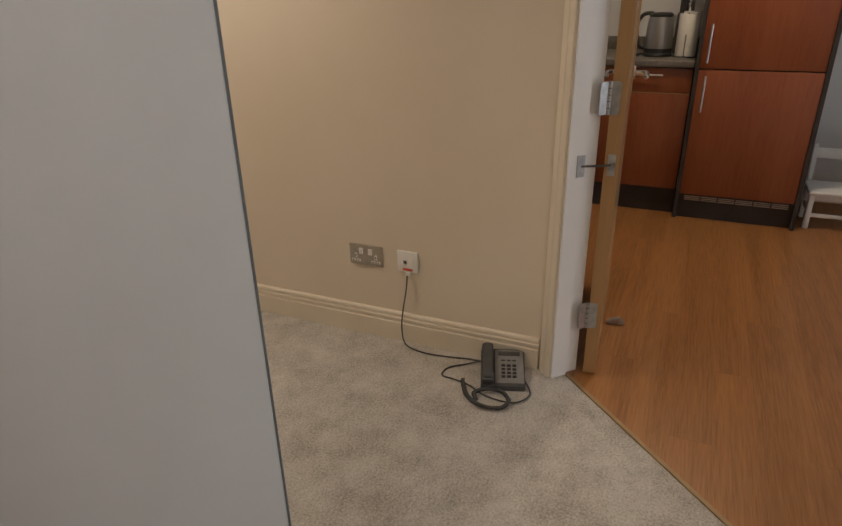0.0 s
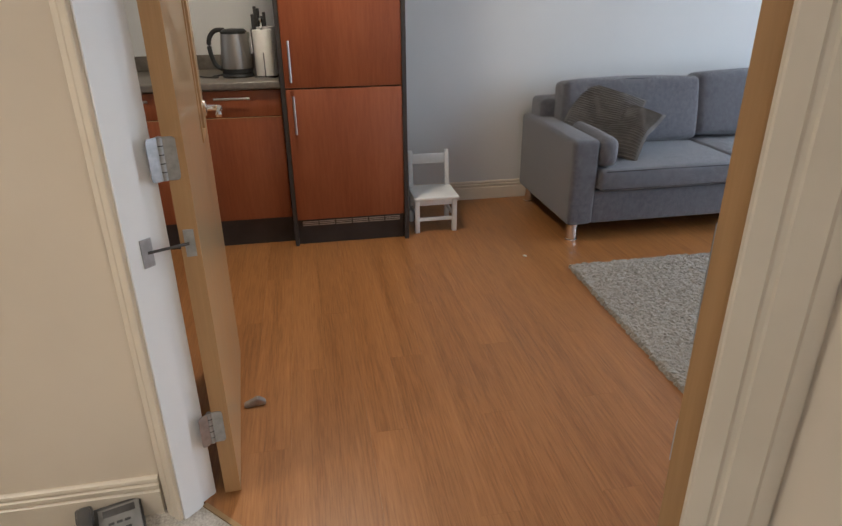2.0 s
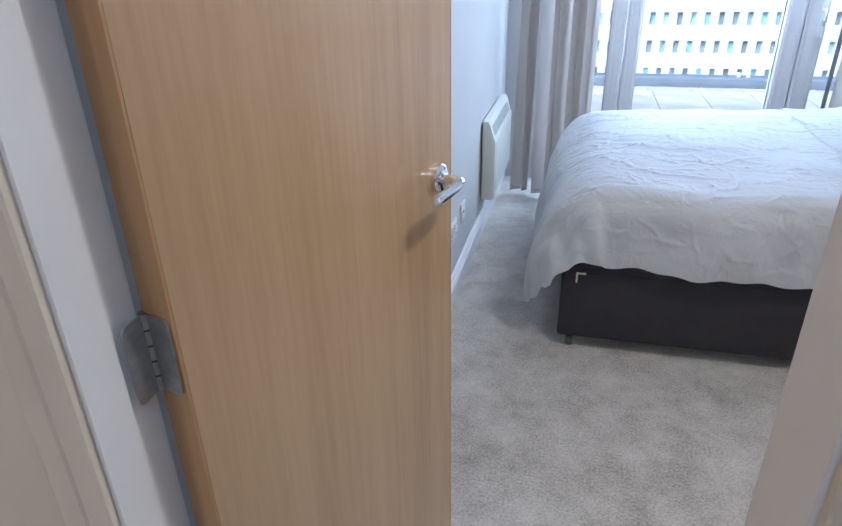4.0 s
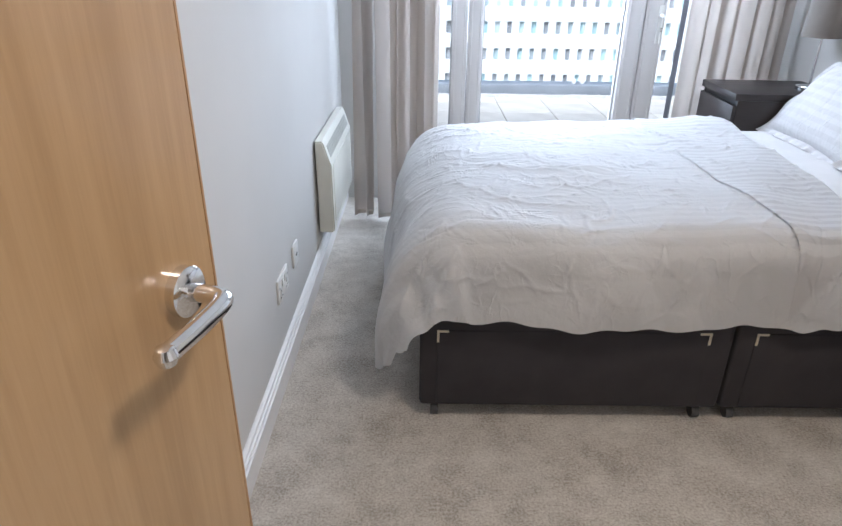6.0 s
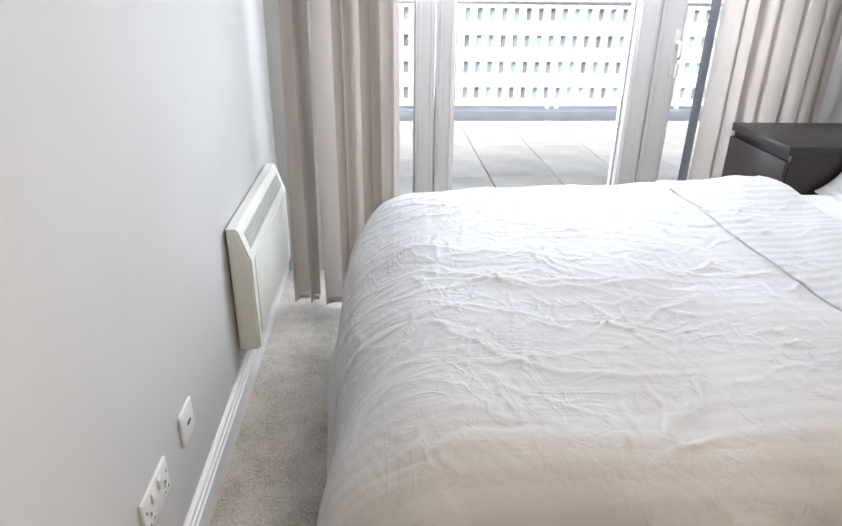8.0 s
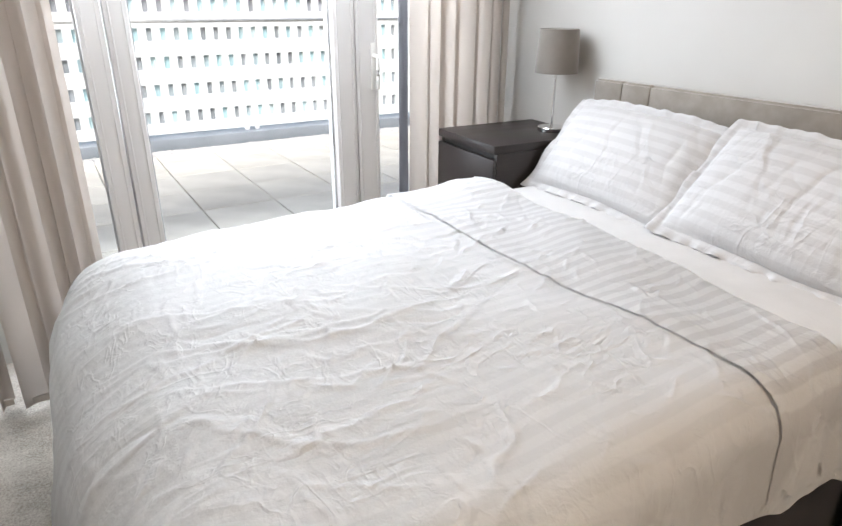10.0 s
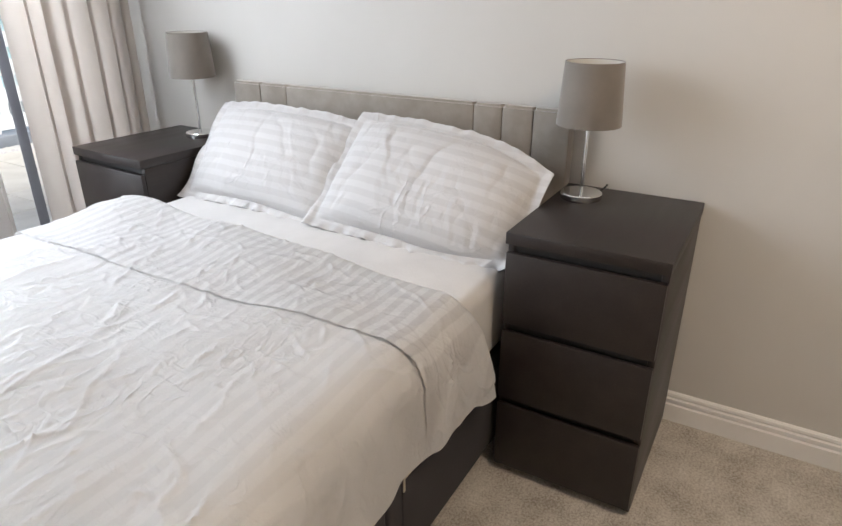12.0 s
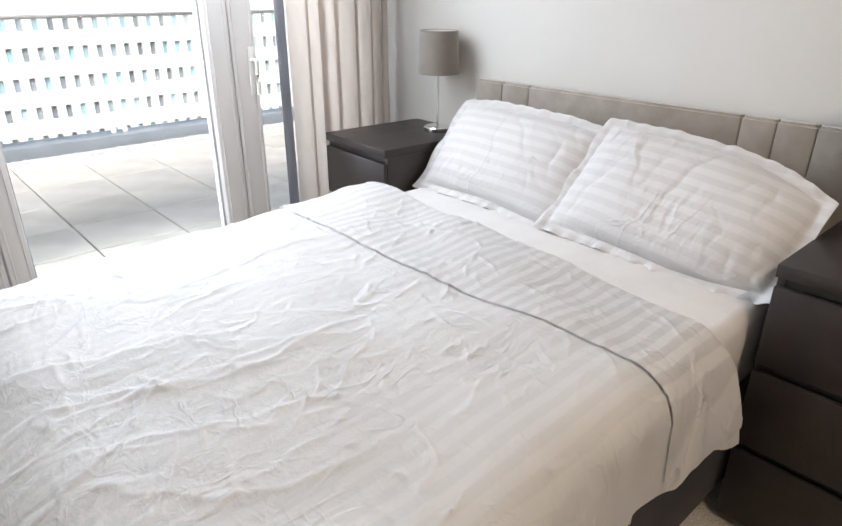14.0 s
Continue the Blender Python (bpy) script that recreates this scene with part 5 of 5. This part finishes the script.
def fridge_unit():
    f = thing("tall_fridge_cabinet", "cherry-red built-in fridge freezer cabinet with steel handles", "cabinet")
    y0, y1 = 1.150, 1.800
    part("end_panel", boxed(-2.52, KX - 0.004, y0, y0 + 0.020, 0.0, 2.10), M_DARKPANEL, f, "dark brown end panel")
    part("end_panel", boxed(-2.52, KX + 0.004, y1 - 0.022, y1, 0.0, 2.10), M_DARKPANEL, f, "dark brown end panel")
    part("carcass", boxed(-2.52, KX - 0.024, y0 + 0.021, y1 - 0.023, 0.10, 2.09), M_DARKPANEL, f)
    lo = part("door_lower", boxed(KX - 0.02, KX, y0 + 0.022, y1 - 0.024, 0.155, 0.866, bevel=0.002), M_CHERRY, f, "lower cherry door")
    up = part("door_upper", boxed(KX - 0.02, KX, y0 + 0.022, y1 - 0.024, 0.873, 2.09, bevel=0.002), M_CHERRY, f, "upper cherry door")
    bar_handle(lo, (KX, y0 + 0.060, 0.640), (KX, y0 + 0.060, 0.835), (0.026, 0, 0))
    bar_handle(up, (KX, y0 + 0.055, 0.905), (KX, y0 + 0.055, 1.105), (0.026, 0, 0))
    part("plinth", boxed(KX - 0.055, KX - 0.035, y0 + 0.021, y1 - 0.023, 0.0, 0.125), M_DARKPANEL, f)
    gr = part("vent_grille", boxed(KX - 0.022, KX - 0.006, y0 + 0.045, y1 - 0.045, 0.116, 0.150, bevel=0.001), M_DARKPANEL, f, "slotted plinth grille")
    for k in range(3):
        part("grille_slat", boxed(KX - 0.008, KX - 0.003, y0 + 0.05, y1 - 0.05, 0.119 + k * 0.0105, 0.124 + k * 0.0105), M_SOCKETSTEEL, gr)
    for k in range(1, 6):
        yy = y0 + 0.045 + k * (y1 - y0 - 0.09) / 6
        part("grille_bar", boxed(KX - 0.009, KX - 0.002, yy - 0.003, yy + 0.003, 0.117, 0.149), M_DARKPANEL, gr)


fridge_unit()
KB = -1.955


def base_unit(y0, y1):
    b = thing("kitchen_base_cabinet", "cherry-red base cabinet with a drawer over a door", "cabinet", group="kitchen base cabinets")
    part("carcass", boxed(-2.52, KB - 0.022, y0 + 0.002, y1 - 0.002, 0.12, 0.868), M_DARKPANEL, b)
    dr = part("drawer_front", boxed(KB - 0.02, KB, y0 + 0.003, y1 - 0.003, 0.728, 0.862, bevel=0.002), M_CHERRY, b)
    do = part("door", boxed(KB - 0.02, KB, y0 + 0.003, y1 - 0.003, 0.160, 0.722, bevel=0.002), M_CHERRY, b)
    part("door_edge", boxed(KB - 0.004, KB + 0.001, y0 + 0.003, y1 - 0.003, 0.722, 0.7255), M_BEECHEDGE, b, "pale edging line")
    c = (y0 + y1) / 2
    bar_handle(dr, (KB, c - 0.09, 0.825), (KB, c + 0.09, 0.825), (0.024, 0, 0))
    part("plinth", boxed(KB - 0.055, KB - 0.035, y0, y1, 0.0, 0.156), M_DARKPANEL, b)


for k in range(3):
    base_unit(0.648 - 0.5 * k, 1.146 - 0.5 * k)
wt = thing("worktop", "grey-brown laminate kitchen worktop with a rounded front edge", "worktop")
part("slab", boxed(-2.528, KB + 0.025, -1.28, 1.148, 0.8685, 0.908, bevel=0.008, seg=3), M_WORKTOP, wt)
part("upstand", boxed(-2.528, -2.512, -1.28, 1.148, 0.9085, 0.99, bevel=0.002), M_WORKTOP, wt)


def kettle(x, y):
    k = thing("electric_kettle", "brushed steel electric kettle with a black handle on the worktop", "kettle", (x, y, 0.9085))
    part("power_base", lathe(bmesh.new(), [(0.0, 0.0), (0.080, 0.0), (0.083, 0.006), (0.078, 0.020), (0.0, 0.022)], seg=36), M_BLACKPLASTIC, k)
    part("body", lathe(bmesh.new(), [(0.0, 0.024), (0.076, 0.024), (0.079, 0.034), (0.078, 0.10), (0.072, 0.19), (0.066, 0.220), (0.0, 0.222)], seg=44), M_STEEL, k)
    part("band", lathe(bmesh.new(), [(0.0, 0.0225), (0.0795, 0.0225), (0.0805, 0.045), (0.0, 0.045)], seg=44), M_BLACKPLASTIC, k)
    part("lid", lathe(bmesh.new(), [(0.067, 0.218), (0.067, 0.230), (0.055, 0.240), (0.0, 0.244)], seg=36), M_BLACKPLASTIC, k)
    part("handle", tube(bmesh.new(), smooth_line([(0.0, -0.045, 0.236), (0.0, -0.095, 0.232), (0.0, -0.128, 0.190), (0.0, -0.128, 0.120), (0.0, -0.108, 0.060), (0.0, -0.076, 0.040)], 8), 0.012, 10), M_BLACKPLASTIC, k)
    part("spout", lathe(bmesh.new(), [(0.018, 0.170), (0.030, 0.225), (0.028, 0.225), (0.016, 0.170)], (0.0, 0.052, 0.0), 18, closed=True), M_STEEL, k)
    part("cord", tube(bmesh.new(), smooth_line([(-0.02, -0.076, 0.008), (0.02, -0.13, 0.006), (0.05, -0.10, 0.005), (0.04, -0.16, 0.005), (-0.04, -0.24, 0.005)], 8), 0.004, 8), M_BLACKPLASTIC, k)


kettle(-2.16, 0.925)


def towel_stand(x, y):
    k = thing("paper_towel_holder", "white paper towel roll on a chrome stand", "paper towel", (x, y, 0.9085))
    part("stand_base", lathe(bmesh.new(), [(0.0, 0.0), (0.060, 0.0), (0.060, 0.008), (0.0, 0.010)], seg=32), M_CHROME, k)
    part("roll", lathe(bmesh.new(), [(0.020, 0.012), (0.049, 0.012), (0.050, 0.015), (0.050, 0.235), (0.049, 0.238), (0.020, 0.238)], seg=36, closed=True), M_PAPER, k, "white paper towel roll")
    part("spindle", lathe(bmesh.new(), [(0.0, 0.010), (0.006, 0.010), (0.006, 0.275), (0.010, 0.280), (0.010, 0.292), (0.0, 0.297)], seg=14), M_CHROME, k)
    part("arm", tube(bmesh.new(), [(0.056, 0.0, 0.005), (0.056, 0.0, 0.13)], 0.003, 8), M_CHROME, k)


towel_stand(-2.085, 1.075)
kr = thing("spare_paper_towel_roll", "white paper towel roll standing behind the holder", "paper towel", (-2.21, 1.090, 0.9085))
part("roll", lathe(bmesh.new(), [(0.019, 0.0), (0.048, 0.0), (0.049, 0.003), (0.049, 0.245), (0.019, 0.246)], seg=32, closed=True), M_PAPER, kr)
kb = thing("knife_block", "dark knife block with black-handled knives", "knife block", (-2.32, 1.05, 0.9085), 10)
bm = extrude(bmesh.new(), [(-0.05, 0.0), (0.06, 0.0), (0.045, 0.20), (-0.015, 0.23)], -0.045, 0.045, lambda a, b, t: Vector((a, t, b)))
part("block", bm, M_DARKPANEL, kb)
for k, (yy, hh) in enumerate(((-0.03, 0.09), (0.0, 0.12), (0.03, 0.10), (-0.015, 0.13), (0.018, 0.08))):
    part("knife_handle", boxed(-0.008 + 0.012 * (k % 3), 0.008 + 0.012 * (k % 3), yy - 0.008, yy + 0.008, 0.205, 0.215 + hh, bevel=0.003), M_WOODBLOCK, kb)


# ---- small white chair ----
def child_chair():
    c = thing("child_chair", "small white painted wooden child's chair against the cabinet", "chair", (-2.07, 1.975, 0.0), 0)
    # faces +x
    bm = boxed(-0.130, 0.135, -0.135, 0.135, 0.205, 0.225, bevel=0.007, seg=3)
    part("seat", bm, M_CHAIR, c)
    for y in (-0.112, 0.112):
        part("leg", boxed(0.085, 0.115, y - 0.014, y + 0.014, 0.0, 0.2045, bevel=0.004), M_CHAIR, c)
        bm = extrude(bmesh.new(), [(-0.118, 0.0), (-0.090, 0.0), (-0.095, 0.20), (-0.126, 0.437), (-0.150, 0.437), (-0.125, 0.20)], y - 0.013, y + 0.013, lambda a, b, t: Vector((a, t, b)))
        bmesh.ops.bevel(bm, geom=bm.edges[:], offset=0.003, segments=2, affect="EDGES")
        part("leg", bm, M_CHAIR, c, "back leg that carries the backrest")
        part("stretcher", boxed(-0.10, 0.09, y - 0.007, y + 0.007, 0.085, 0.107, bevel=0.003), M_CHAIR, c)
    part("stretcher", boxed(0.092, 0.106, -0.10, 0.10, 0.070, 0.092, bevel=0.003), M_CHAIR, c)
    part("apron", boxed(0.090, 0.108, -0.10, 0.10, 0.168, 0.203, bevel=0.003), M_CHAIR, c)
    bm = boxed(-0.143, -0.128, -0.102, 0.102, 0.358, 0.417, bevel=0.004)
    part("backrest", bm, M_CHAIR, c)


child_chair()


# ---- sofa ----
def slump(u, v):
    """How far a tired cushion is bent out of its plane."""
    return 0.035 * u * u - 0.030 * v * v + 0.022 * math.sin(2.6 * u + 1.2 * v) - 0.015 * math.sin(4.0 * v - u)


def soft_cushion(bm, w, d, h, seed, p=2.6):
    """A plump cushion: w along x, d along y, h thick along z, with creases."""
    nu = 26
    rs = np.random.RandomState(seed)
    ph = rs.uniform(0, 6, 4)
    rows = {}
    for sgn in (1, -1):
        g = []
        for i in range(nu + 1):
            r = []
            for j in range(nu + 1):
                u, v = 2 * i / nu - 1, 2 * j / nu - 1
                prof = (max(0, 1 - abs(u) ** p) * max(0, 1 - abs(v) ** p)) ** 0.5
                pin = 1 - 0.07 * (1 - abs(u)) * 0 + 0.05 * abs(u * v)
                z = sgn * (h / 2 * prof) + 0.004 * prof * math.sin(4 * u + ph[0]) * math.sin(5 * v + ph[1]) + 0.004 * math.sin(13 * u + 7 * v + ph[2]) * prof
                r.append(bm.verts.new((u * w / 2 * pin, v * d / 2 * pin, z + slump(u, v))))
            g.append(r)
        rows[sgn] = g
        for i in range(nu):
            for j in range(nu):
                f = (g[i][j], g[i + 1][j], g[i + 1][j + 1], g[i][j + 1])
                bm.faces.new(f if sgn > 0 else f[::-1])
    bmesh.ops.remove_doubles(bm, verts=bm.verts, dist=1e-5)
    return bm


def sofa():
    s = thing("sofa", "blue-grey upholstered sofa with loose back cushions and chrome feet", "sofa")
    XB, XF, Y0, Y1 = -2.50, -1.630, 2.660, 4.760
    part("base", rounded_slab(bmesh.new(), XB + 0.05, XF - 0.004, Y0 + 0.135, Y1 - 0.135, 0.107, 0.300, 0.02, 3), M_SOFA, s)
    part("back", rounded_slab(bmesh.new(), XB, XB + 0.20, Y0 + 0.06, Y1 - 0.06, 0.105, 0.695, 0.035, 4, 0.008, 6), M_SOFA, s)
    for a, b in ((Y0, Y0 + 0.150), (Y1 - 0.150, Y1)):
        part("arm", rounded_slab(bmesh.new(), XB + 0.02, XF, a, b, 0.105, 0.585, 0.024, 4, 0.008, 6), M_SOFA, s, "upholstered arm")
    ym = (Y0 + Y1) / 2
    for a, b in ((Y0 + 0.158, ym - 0.003), (ym + 0.003, Y1 - 0.158)):
        part("seat_cushion", rounded_slab(bmesh.new(), XB + 0.20, XF + 0.03, a, b, 0.302, 0.425, 0.026, 4, 0.012, 8), M_SOFA, s, "plump seat cushion")
        c = part("back_cushion", rounded_slab(bmesh.new(), 0, 0.20, a, b, 0, 0.38, 0.034, 4, 0.02, 8), M_SOFA, s, "loose back cushion")
        c.matrix_basis = pose(XB + 0.185, 0, 0.415 if a < ym - 0.1 else 0.437, 0, -9, 0)
        for yy in (a + 0.018, b - 0.018):
            part("piping", tube(bmesh.new(), smooth_line([(0.185, yy, 0.05), (0.192, yy, 0.19), (0.183, yy, 0.352), (0.168, yy, 0.366)], 6), 0.004, 8), M_DIVAN, c, "dark seam piping")
        part("piping", tube(bmesh.new(), smooth_line([(0.178, a + 0.02, 0.362), (0.181, (a + b) / 2, 0.377), (0.178, b - 0.02, 0.362)], 8), 0.004, 8), M_DIVAN, c, "dark seam piping")
        for zz, xx in ((0.414, XF + 0.027),):
            part("piping", tube(bmesh.new(), [(xx, a + 0.03, zz), (xx, b - 0.03, zz)], 0.0032, 8), M_DIVAN, s, "dark seam piping")
            part("piping", tube(bmesh.new(), [(xx, a + 0.03, 0.315), (xx, b - 0.03, 0.315)], 0.0032, 8), M_DIVAN, s, "dark seam piping")
    for x in (XF - 0.06, XB + 0.09):
        for y in (Y0 + 0.055, Y1 - 0.055):
            part("foot", lathe(bmesh.new(), [(0.0, 0.0), (0.034, 0.0), (0.034, 0.006), (0.030, 0.008), (0.030, 0.105), (0.0, 0.106)], (x, y, 0), 28), M_CHROME, s, "chrome tube foot")
    bol = thing("bolster_cushion", "small blue-grey bolster against the sofa arm", "cushion")
    part("pad", rounded_slab(bmesh.new(), XB + 0.26, XF + 0.012, Y0 + 0.152, Y0 + 0.262, 0.432, 0.592, 0.045, 4, 0.012, 6), M_SOFA, bol)
    for at, rot, w, d, sd in (((-2.08, 3.02, 0.600), (56, 16, 62), 0.40, 0.40, 2), ((-1.975, 3.07, 0.545), (40, 8, 42), 0.40, 0.40, 7)):
        c = thing("scatter_cushion", "taupe ribbed scatter cushion on the sofa", "cushion", at, 0, "scatter cushions")
        cv = part("cover", soft_cushion(bmesh.new(), w, d, 0.15, sd, 2.6), M_CUSHION, c)
        cv.matrix_basis = pose(0, 0, 0, *rot)
        for k in range(25):
            v = -0.90 + 1.80 * k / 24
            pts = []
            for i in range(21):
                u = -0.95 + 1.9 * i / 20
                prof = (max(0, 1 - abs(u) ** 2.6) * max(0, 1 - abs(v) ** 2.6)) ** 0.5
                pin = 1 + 0.05 * abs(u * v)
                pts.append((u * w / 2 * pin, v * d / 2 * pin, 0.075 * prof + 0.003 + slump(u, v)))
            part("rib", tube(bmesh.new(), pts, 0.0042, 6), M_CUSHION, cv)


sofa()


# a scrap of paper lying on the floor
scrap = thing("paper_scrap", "tiny crumpled white paper scrap on the laminate floor", "paper", (-1.506, 2.374, 0.0), 25)
bm = rounded_slab(bmesh.new(), -0.011, 0.011, -0.007, 0.007, 0.0005, 0.006, 0.002, 2)
part("scrap", bm, M_PAPER, scrap)


# ---- rug ----
def rug():
    x0, x1, y0, y1 = -1.325, 0.35, 2.50, 3.90
    st = 0.009
    nx, ny = int((x1 - x0) / st), int((y1 - y0) / st)
    rs = np.random.RandomState(4)
    hz = 0.014 + 0.010 * rs.rand(nx + 1, ny + 1)
    jx, jy = rs.uniform(-0.006, 0.006, (nx + 1, ny + 1)), rs.uniform(-0.006, 0.006, (nx + 1, ny + 1))
    hz[0, :] = hz[-1, :] = 0.001
    hz[:, 0] = hz[:, -1] = 0.001
    verts = [(x0 + i * st + jx[i, j], y0 + j * st + jy[i, j] + 0.045 * (1 - i / nx), hz[i, j]) for i in range(nx + 1) for j in range(ny + 1)]
    faces = [(i * (ny + 1) + j, (i + 1) * (ny + 1) + j, (i + 1) * (ny + 1) + j + 1, i * (ny + 1) + j + 1) for i in range(nx) for j in range(ny)]
    me = bpy.data.meshes.new("rug")
    me.from_pydata(verts, [], faces)
    me.materials.append(M_RUG)
    ob = new("rug", me)
    tagged(ob, "grey-beige shaggy wool rug on the laminate floor", "rug")


rug()

# ---- outside: roof terrace, balustrade, distant building ----
structure("ground", boxed(-400, 400, 40, 800, -24.1, -24.0), M_UPSTAND, "grey ground far below", "ground")
terrace = structure("pavement_terrace", boxed(-8, 12, 5.78, 9.9, -0.25, -0.035), M_UPSTAND, "roof terrace of square concrete slabs", "terrace")
structure("gravel_strip", boxed(-8, 12, 8.93, 9.20, -0.035, -0.006), M_GRAVEL, "pale gravel strip along the terrace edge", "gravel")
structure("parapet", boxed(-8, 12, 9.20, 9.49, -0.035, 0.100, bevel=0.01), M_UPSTAND, "low grey parapet at the terrace edge", "parapet")


def gravel_stones():
    rs = np.random.RandomState(8)
    verts, faces = [], []
    for _ in range(2600):
        x, y, r = rs.uniform(-1.5, 7.5), rs.uniform(8.94, 9.19), rs.uniform(0.010, 0.022)
        b = len(verts)
        a = rs.uniform(0, 6.28)
        for k in range(4):
            verts.append((x + r * math.cos(a + k * 1.57), y + r * math.sin(a + k * 1.57), -0.005 + r * rs.uniform(0.1, 0.3)))
        verts.append((x, y, -0.005 + r * rs.uniform(0.6, 0.9)))
        for k in range(4):
            faces.append((b + k, b + (k + 1) % 4, b + 4))
    me = bpy.data.meshes.new("gravel")
    me.from_pydata(verts, [], faces)
    me.materials.append(M_GRAVEL)
    tagged(new("gravel", me), "loose pale gravel stones", "gravel", "", "stuff")


gravel_stones()


def balustrade():
    b = thing("glass_balustrade", "frameless glass balustrade with a slim steel handrail", "balustrade")
    for k in range(9):
        x = -3.0 + 1.30 * k
        g = part("glass_panel", boxed(x + 0.008, x + 1.292, 9.325, 9.337, 0.115, 1.110), M_BALUSTRADE, b, "clear glass panel")
        g.visible_shadow = False
        for cx in (x + 0.05, x + 1.25):
            part("clamp", boxed(cx - 0.02, cx + 0.02, 9.31, 9.355, 0.1, 0.15, bevel=0.004), M_FRAME, b)
    part("handrail", boxed(-3.0, 8.7, 9.31, 9.355, 1.112, 1.142, bevel=0.008), M_STEEL, b, "slim steel handrail")


balustrade()


def far_building():
    """A white office block: bands and piers leave openings, with panes set back in them."""
    b = thing("office_building", "distant white office block with rows of narrow windows, sky reflection painted teal", "building", (0, 0, 0), 0)
    Y, DY = 66.0, 0.5
    px, pz, ww, wh = 1.18, 2.45, 0.48, 1.12
    nx, nz, X0, Z0 = 110, 12, -45.97, -21.63
    X1 = X0 + nx * px
    bm = bmesh.new()
    for r in range(nz + 1):
        z0 = Z0 + r * pz - (pz - wh)
        box(bm, X0, X1, Y, Y + DY, z0, Z0 + r * pz)
    part("spandrel_bands", bm, M_FACADE, b)
    bm = bmesh.new()
    for r in range(nz):
        for k in range(nx + 1):
            x = X0 + k * px
            box(bm, max(X0, x - (px - ww) / 2), min(X1, x + (px - ww) / 2), Y + 0.02, Y + DY - 0.02, Z0 + r * pz, Z0 + r * pz + wh)
    part("piers", bm, M_FACADE, b)
    part("core", boxed(X0, X1, Y + DY, Y + 14, -24, Z0 + nz * pz), M_FACADE, b)
    part("roof", boxed(X0 - 0.3, X1 + 0.3, Y - 0.2, Y + 14.2, Z0 + nz * pz, Z0 + nz * pz + 0.5), M_FACADE, b)
    me = mesh_of("pane", boxed(-ww / 2, ww / 2, 0, 0.05, 0, wh), M_FARGLASS)
    rest = bmesh.new()
    for r in range(nz):
        for k in range(nx):
            x, z = X0 + (k + 0.5) * px, Z0 + r * pz
            if 5 <= r < 10 and 40 <= k < 96:
                o = new("window_pane", me)
                o.parent = b
                o.location = (x, Y + 0.30, z)
            else:
                box(rest, x - ww / 2, x + ww / 2, Y + 0.30, Y + 0.35, z, z + wh)
    o = part("window_panes", rest, M_FARGLASS, b)
    tagged(o, kind="stuff")


far_building()

# ---- pieces of floors, last ----
# laminate planks, cut off along the slanting threshold
def clipped(poly, p, nrm):
    """The part of a flat polygon on the side of p that nrm points to."""
    out = []
    for k in range(len(poly)):
        a, b = Vector(poly[k]), Vector(poly[(k + 1) % len(poly)])
        da, db = (a - p).dot(nrm), (b - p).dot(nrm)
        if da >= 0:
            out.append(a)
        if da * db < 0:
            out.append(a.lerp(b, da / (da - db)))
    return out


PW, PL = 0.128, 1.285
whole = mesh_of("plank", boxed(0, PL - 0.0004, 0, PW - 0.0004, -0.010, 0.0), M_LAMINATE)
edge_at, edge_n = A0 + DN * 0.070, DN.copy()
row, y = 0, -1.30
while y < 5.60:
    x = -2.60 - (row * 0.437) % PL
    while x < 1.118:
        poly = [Vector((x, y)), Vector((x + PL, y)), Vector((x + PL, y + PW)), Vector((x, y + PW))]
        if y < 0.74:
            poly = clipped(poly, Vector((-0.108, 0)), Vector((-1, 0)))
        else:
            poly = clipped(poly, edge_at, edge_n)
        for p0, n0 in ((Vector((1.117, 0)), Vector((-1, 0))), (Vector((-2.60, 0)), Vector((1, 0))), (Vector((0, 5.60)), Vector((0, -1)))):
            if len(poly) > 2:
                poly = clipped(poly, p0, n0)
        if len(poly) > 2:
            if len(poly) == 4 and abs(poly[0].x - x) < 1e-6 and abs(poly[2].x - x - PL) < 1e-6 and abs(poly[1].x - x - PL) < 1e-6 and abs(poly[3].x - x) < 1e-6:
                o = new("plank", whole)
                o.location = (x, y, 0.0)
            else:
                o = new("plank", mesh_of("plank", prism(bmesh.new(), [(p.x - x, p.y - y) for p in poly], -0.010, 0.0), M_LAMINATE))
                o.location = (x, y, 0.0)
            o.parent = floor_living
        x += PL
    y += PW
    row += 1

# terrace slabs
slab = mesh_of("paving_slab", boxed(0.004, 0.496, 0.006, 0.494, -0.034, 0.0, bevel=0.004, seg=1), M_PAVER)
rs = random.Random(6)
for i in range(-9, 17):
    for j in range(0, 7):
        o = new("paving_slab", slab)
        o.parent = terrace
        o.location = (i * 0.5, 5.68 + j * 0.5 if j else 5.80, rs.uniform(-0.003, 0.001))
        if j == 0:
            o.scale = (1, 0.76, 1)
